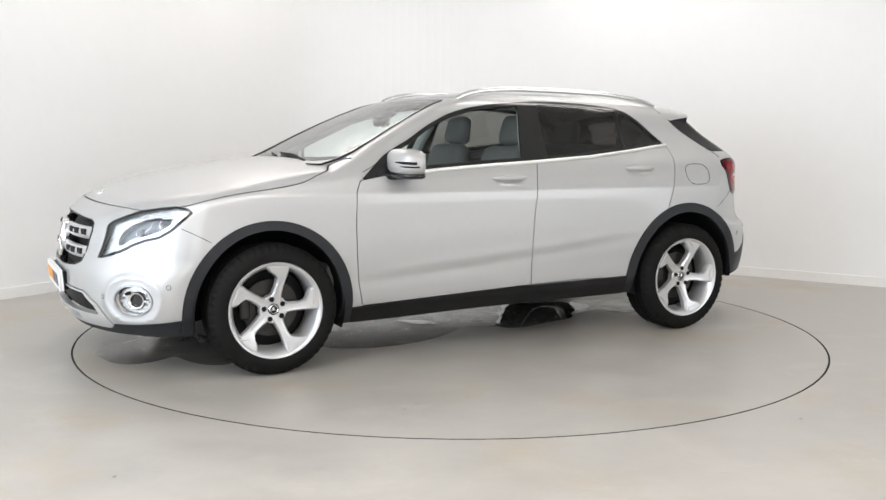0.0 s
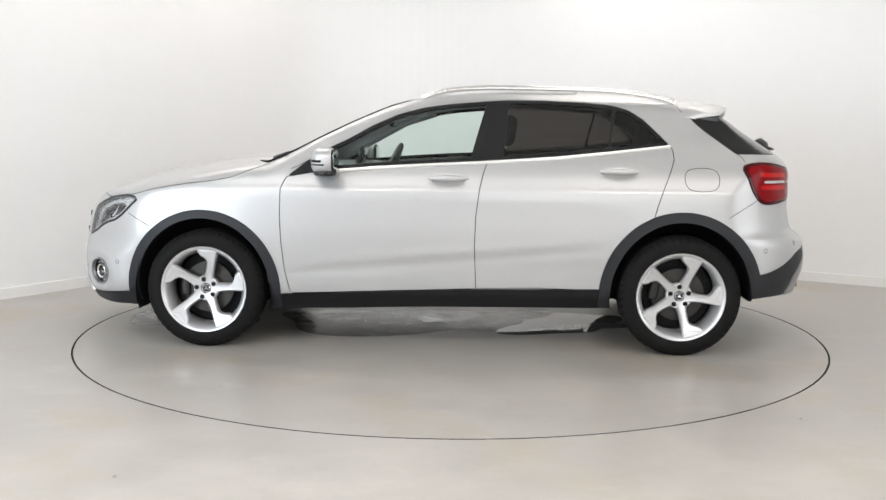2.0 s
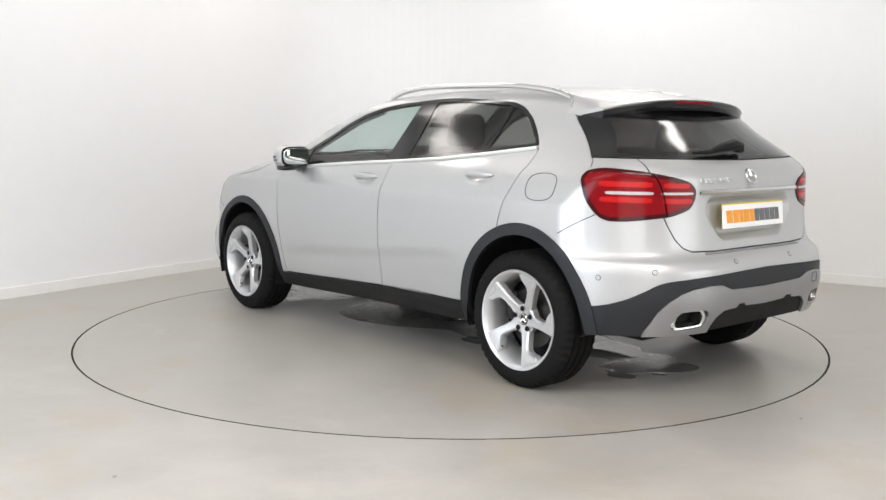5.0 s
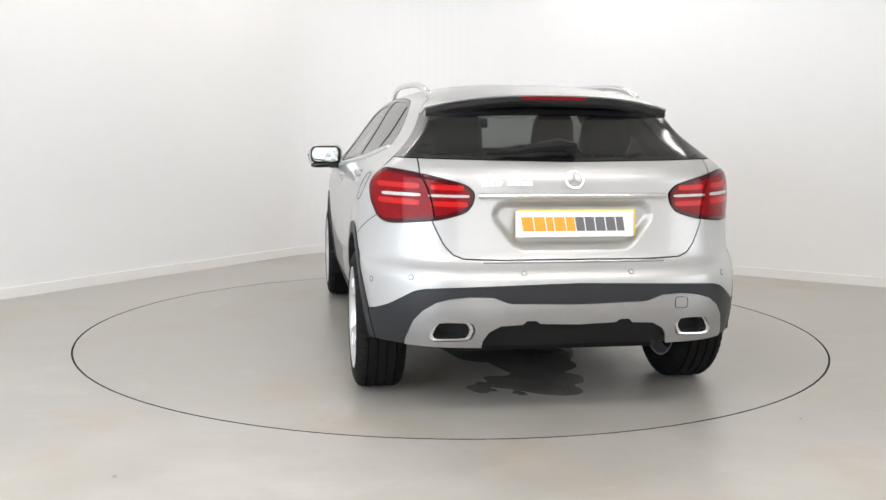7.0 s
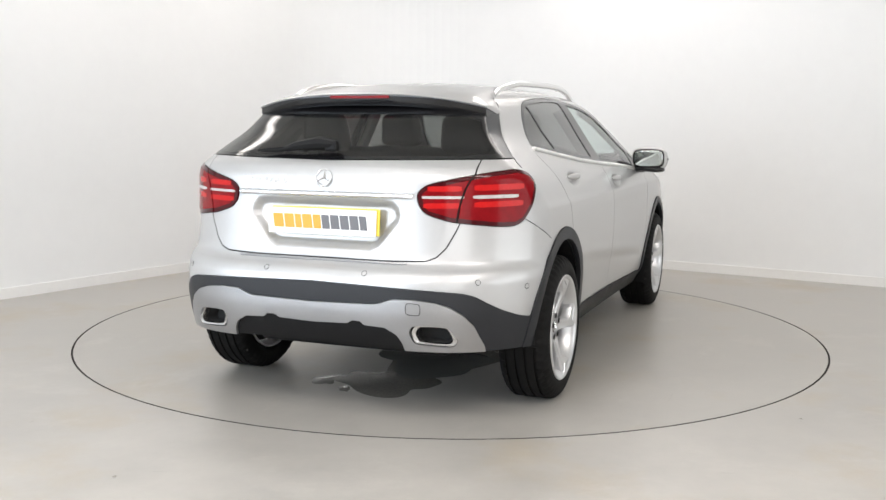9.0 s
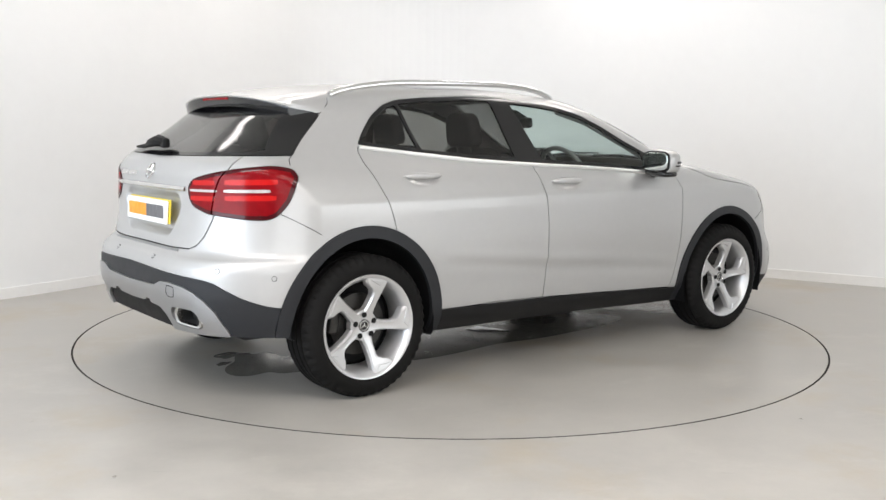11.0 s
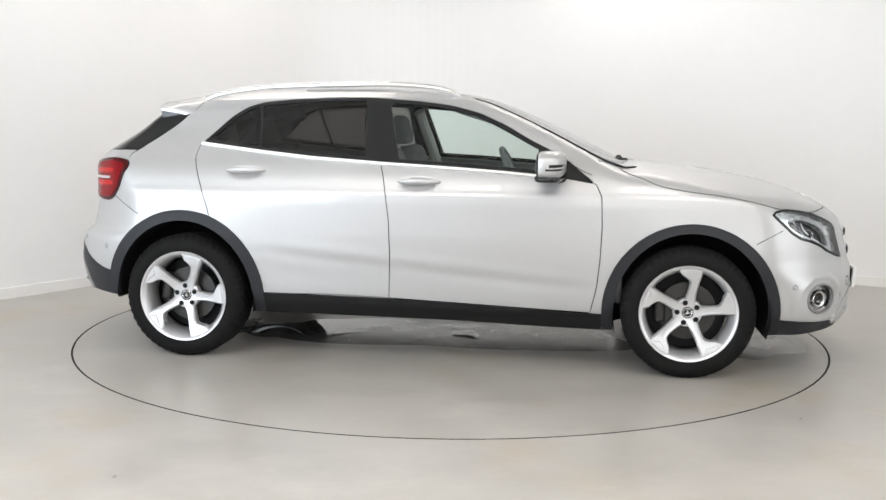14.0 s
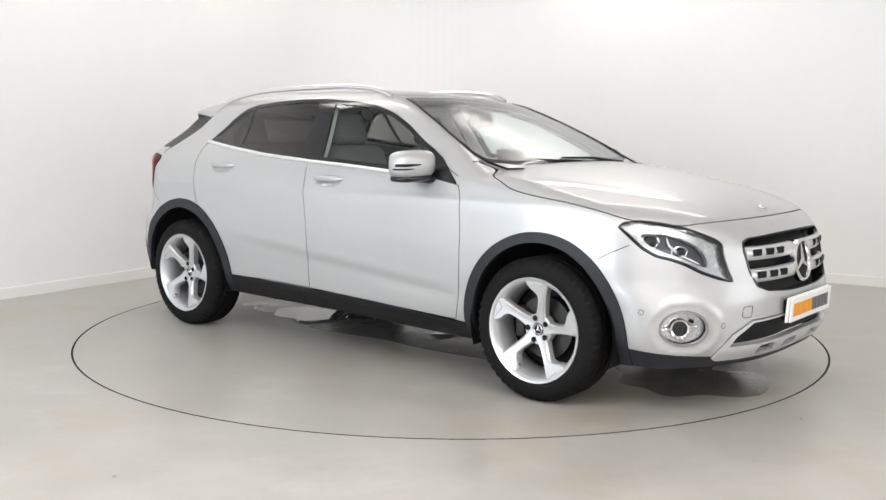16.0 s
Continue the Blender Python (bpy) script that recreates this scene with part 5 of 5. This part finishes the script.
for side in (1, -1):
    nose_bar(0.07 * side, 0.462 * side, 0.725, 0.060, 0.03, ALLOY, "grille_bar", 3)
    nose_bar(0.07 * side, 0.452 * side, 0.628, 0.060, 0.03, ALLOY, "grille_bar", 3)
badge = new("front_emblem")
badge.parent = car
badge["label"] = "round bright emblem in the grille"
face = Matrix.Translation((2.252, 0, 0.664)) @ pose(0, 0, 0, 0, 0, -90) @ pose(0, 0, 0, 8, 0, 0)
for nm, bm, mat in (("emblem_disc", lathe_bm([(0.0001, -0.004), (0.088, -0.004), (0.096, -0.02)], 48), BLACK), ("emblem_ring", lathe_bm([(0.083, -0.004), (0.086, 0.008), (0.094, 0.010), (0.101, 0.002), (0.100, -0.02)], 48), CHROME),
                    ("emblem_arms", star_bm(0.088, 0.0125, 0.012), CHROME)):
    bmesh.ops.transform(bm, matrix=face, verts=bm.verts)
    part(nm, bm, mat, badge, "", True, 40)

# number plates: white boards with an orange and a grey word as plain bars
def number_plate(at, yaw, tilt, yellow, parent):
    root = new("number_plate")
    root.parent = parent
    root["label"] = "white display plate with an orange and a grey printed bar"
    m = Matrix.Translation(at) @ pose(0, 0, 0, 0, 0, yaw) @ pose(0, 0, 0, tilt, 0, 0)
    bits = [("board", box_bm((0.52, 0.008, 0.111), (0, 0.004, 0), 0.003), PLATEWHITE, "")]
    if yellow:
        bits.append(("backing", box_bm((0.522, 0.006, 0.113), (-0.011, -0.005, 0.005), 0.002), PLATEYELLOW, "yellow plate behind it"))
    else:
        bits.append(("backing", box_bm((0.535, 0.012, 0.114), (0.006, -0.008, 0.002), 0.003), PLATEWHITE, "white plate behind it"))
    x = -0.225
    for k, (w, mat) in enumerate([(0.052, ORANGE), (0.050, ORANGE), (0.034, ORANGE), (0.050, ORANGE), (0.040, ORANGE), (0.040, GREYPRINT), (0.044, GREYPRINT), (0.044, GREYPRINT), (0.044, GREYPRINT), (0.036, GREYPRINT)]):
        b = box_bm((w - 0.0035, 0.002, 0.060), (0, 0, 0), 0)
        for v in b.verts:
            v.co.x += v.co.z * 0.16
        bmesh.ops.translate(b, verts=b.verts, vec=(-(x + w / 2) * 1.05, 0.009, 0.0))
        bits.append(("print_bar", b, mat, ""))
        x += w
    for nm, b, mat, lab in bits:
        bmesh.ops.transform(b, matrix=m, verts=b.verts)
        part(nm, b, mat, root, lab)


number_plate((-2.052, 0, 0.858), 90, 4, True, car)
number_plate((2.300, 0, 0.462), -90, -4, False, car)
part("plate_holder", box_bm((0.04, 0.50, 0.10), (2.276, 0, 0.460), 0.01), BLACK, car, "black plate holder")

# small covers and the bonnet's badge
def outline_joint(name, pts, label):
    part(name, tube_bm(pts + pts[:2], 0.0014, 6), SEAM, car, label, True)


outline_joint("tow_eye_cover", [on_end(y, z, False, 0.0106) for y, z in rounded([(-0.430, 0.548), (-0.490, 0.545), (-0.490, 0.498), (-0.430, 0.501)], 2, 0.15)], "outline of the square towing-eye cover")
outline_joint("washer_cover", [on_end(y, z, True, 0.0004) for y, z in rounded([(-0.470, 0.505), (-0.520, 0.500), (-0.525, 0.455), (-0.480, 0.452)], 2, 0.15)], "outline of a small bumper cover")
p = on_body(np.array([[2.05, 0.0, 0.7]]), np.array([[0, 0, 1.0]]), 0.5)[0]
bm = lathe_bm([(0.0001, 0.003), (0.020, 0.003), (0.023, 0.001), (0.024, -0.003)], 24)
bmesh.ops.transform(bm, matrix=Matrix.Translation(Vector(p) + Vector((0.002, 0, 0.004))) @ pose(0, 0, 0, 0, 24, 0) @ pose(0, 0, 0, 90, 0, 0), verts=bm.verts)
part("bonnet_badge", bm, CHROME, car, "small round bright bonnet badge", True, 40)

# tailgate fittings
part("tailgate_strip", tube_bm([on_end(y, 0.977, False, 0.004) for y in [-0.415 + 0.83 * i / 24 for i in range(25)]], 0.0125, 8), CHROME, car, "bright strip across the tailgate", True, 60)
rear_badge = new("rear_emblem")
rear_badge.parent = car
rear_badge["label"] = "round bright emblem on the tailgate"
at = on_end(0, 1.045, False, 0.003)
face = Matrix.Translation(at) @ pose(0, 0, 0, 0, 0, 90) @ pose(0, 0, 0, 24, 0, 0)
for nm, bm in (("emblem_ring", lathe_bm([(0.034, 0.0), (0.036, 0.005), (0.040, 0.005), (0.042, 0.0)], 40)), ("emblem_arms", star_bm(0.036, 0.006, 0.005))):
    bmesh.ops.transform(bm, matrix=face, verts=bm.verts)
    part(nm, bm, CHROME, rear_badge, "", True, 40)
y = 0.405
for w in (0.034, 0.028, 0.034, 0.0, 0.030, 0.030, 0.030, 0.026):
    if w:
        p = on_end(y - w / 2, 1.030, False, 0.002)
        part("letter_bar", box_bm((0.004, w - 0.006, 0.024), p, 0.001, pose(0, 0, 0, 0, 26, 0)), CHROME, car, "small bright badge bar")
    y -= w or 0.014
lip = [on_end(y, 0.697, False, 0.004) for y in [-0.40 + 0.8 * i / 20 for i in range(21)]]
part("loading_strip", tube_bm(lip, 0.006, 6), SATIN, car, "thin bright loading-edge strip", True)
for side in (1, -1):
    c = Vector((-2.060, 0.530 * side, 0.412))
    out = tip_out
    face = Matrix.Translation(c) @ pose(0, 0, 0, 0, 0, 90 - 15 * side) 
    if side < 0:
        out = [(-a, b) for a, b in out]
    for nm, steps, mat, lab in (("exhaust_tip", ((1.0, -0.06), (1.0, 0.022), (0.97, 0.028), (0.80, 0.026), (0.74, 0.004)), EXHAUST, "bright angular exhaust tip"), ("exhaust_mouth", ((0.745, 0.006), (0.73, -0.02), (0.70, -0.05)), SEAM, "dark exhaust mouth")):
        bm = bmesh.new()
        loops = [[bm.verts.new((a * k, d, b * k - (1 - k) * 0.0)) for a, b in out] for k, d in steps]
        for p, q in zip(loops, loops[1:]):
            for i in range(len(p)):
                bm.faces.new((p[i], p[(i + 1) % len(p)], q[(i + 1) % len(p)], q[i]))
        if mat is SEAM:
            bm.faces.new(loops[-1])
        bmesh.ops.transform(bm, matrix=face, verts=bm.verts)
        tip = part(nm, bm, mat, car if mat is EXHAUST else tip, lab, True, 40)
# wipers
p0, p1 = on_end(0.035, 1.152, False, 0.03), on_end(0.37, 1.138, False, 0.022)
wiper = new("rear_wiper")
wiper.parent = car
wiper["label"] = "black rear wiper"
part("wiper_arm", tube_bm([p0 + Vector((0, -0.05, 0.012)), p0 + Vector((-0.008, 0.02, 0.016)), p0.lerp(p1, 0.4) + Vector((-0.008, 0, 0.012)), p0.lerp(p1, 0.6)], [0.018, 0.030, 0.020, 0.009], 8), BLACK, wiper, "", True)
part("wiper_cap", box_bm((0.035, 0.062, 0.05), p0 + Vector((0, -0.035, 0.004)), 0.012), BLACK, wiper)
part("wiper_blade", tube_bm([p0.lerp(p1, 0.3), p0.lerp(p1, 0.7) + Vector((0, 0, -0.002)), p1], [0.010, 0.012, 0.006], 6), BLACK, wiper, "", True)
for a, b in (((1.035, 0.45, 1.078), (0.985, -0.12, 1.112)), ((1.045, -0.02, 1.092), (0.90, -0.62, 1.088))):
    part("front_wiper", tube_bm([a, Vector(a).lerp(Vector(b), 0.5) + Vector((0, 0, 0.012)), b], [0.010, 0.008, 0.005], 6), BLACK, car, "black windscreen wiper", True)


# ---- water left under the car ----
for x, y, rx, ry, seed, turn in ((-0.82, 0.0, 0.42, 0.32, 4, 0.6), (0.10, -0.02, 0.09, 0.12, 12, 0.0)):
    puddle(x + CAR_X, y + CAR_Y, rx, ry, seed, turn)


# damp floor; the wide patch also paints in the shade below the car
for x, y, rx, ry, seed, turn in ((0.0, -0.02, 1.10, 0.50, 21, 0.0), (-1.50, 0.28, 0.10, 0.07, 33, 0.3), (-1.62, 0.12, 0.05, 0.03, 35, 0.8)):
    puddle(x + CAR_X, y + CAR_Y, rx, ry, seed, turn, "damp_shade_patch", DAMP_SHADE, -0.0006, "damp patch on the floor, darkened with the car's shade")


# damp streaks at nose and tail, in the same shade-darkened tone
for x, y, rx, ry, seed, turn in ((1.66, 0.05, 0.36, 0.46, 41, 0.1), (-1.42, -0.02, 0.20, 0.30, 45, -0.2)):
    puddle(x + CAR_X, y + CAR_Y, rx, ry, seed, turn, "damp_shade_patch", DAMP_SHADE, -0.0002, "damp patch on the floor, darkened with the car's shade")


# ---- what turns ----
def motions():
    times = [0.0, 0.06, 0.13] + [0.25 * k for k in range(1, 64)] + [15.86, 15.93, 16.0]
    walk(turntable, [(t, pose(0, 0, 0, 0, 0, heading(t))) for t in times])
    walk(car, [(t, pose(0, 0, 0, 0, 0, heading(t)) @ pose(CAR_X, CAR_Y, 0.0)) for t in times])


motions()
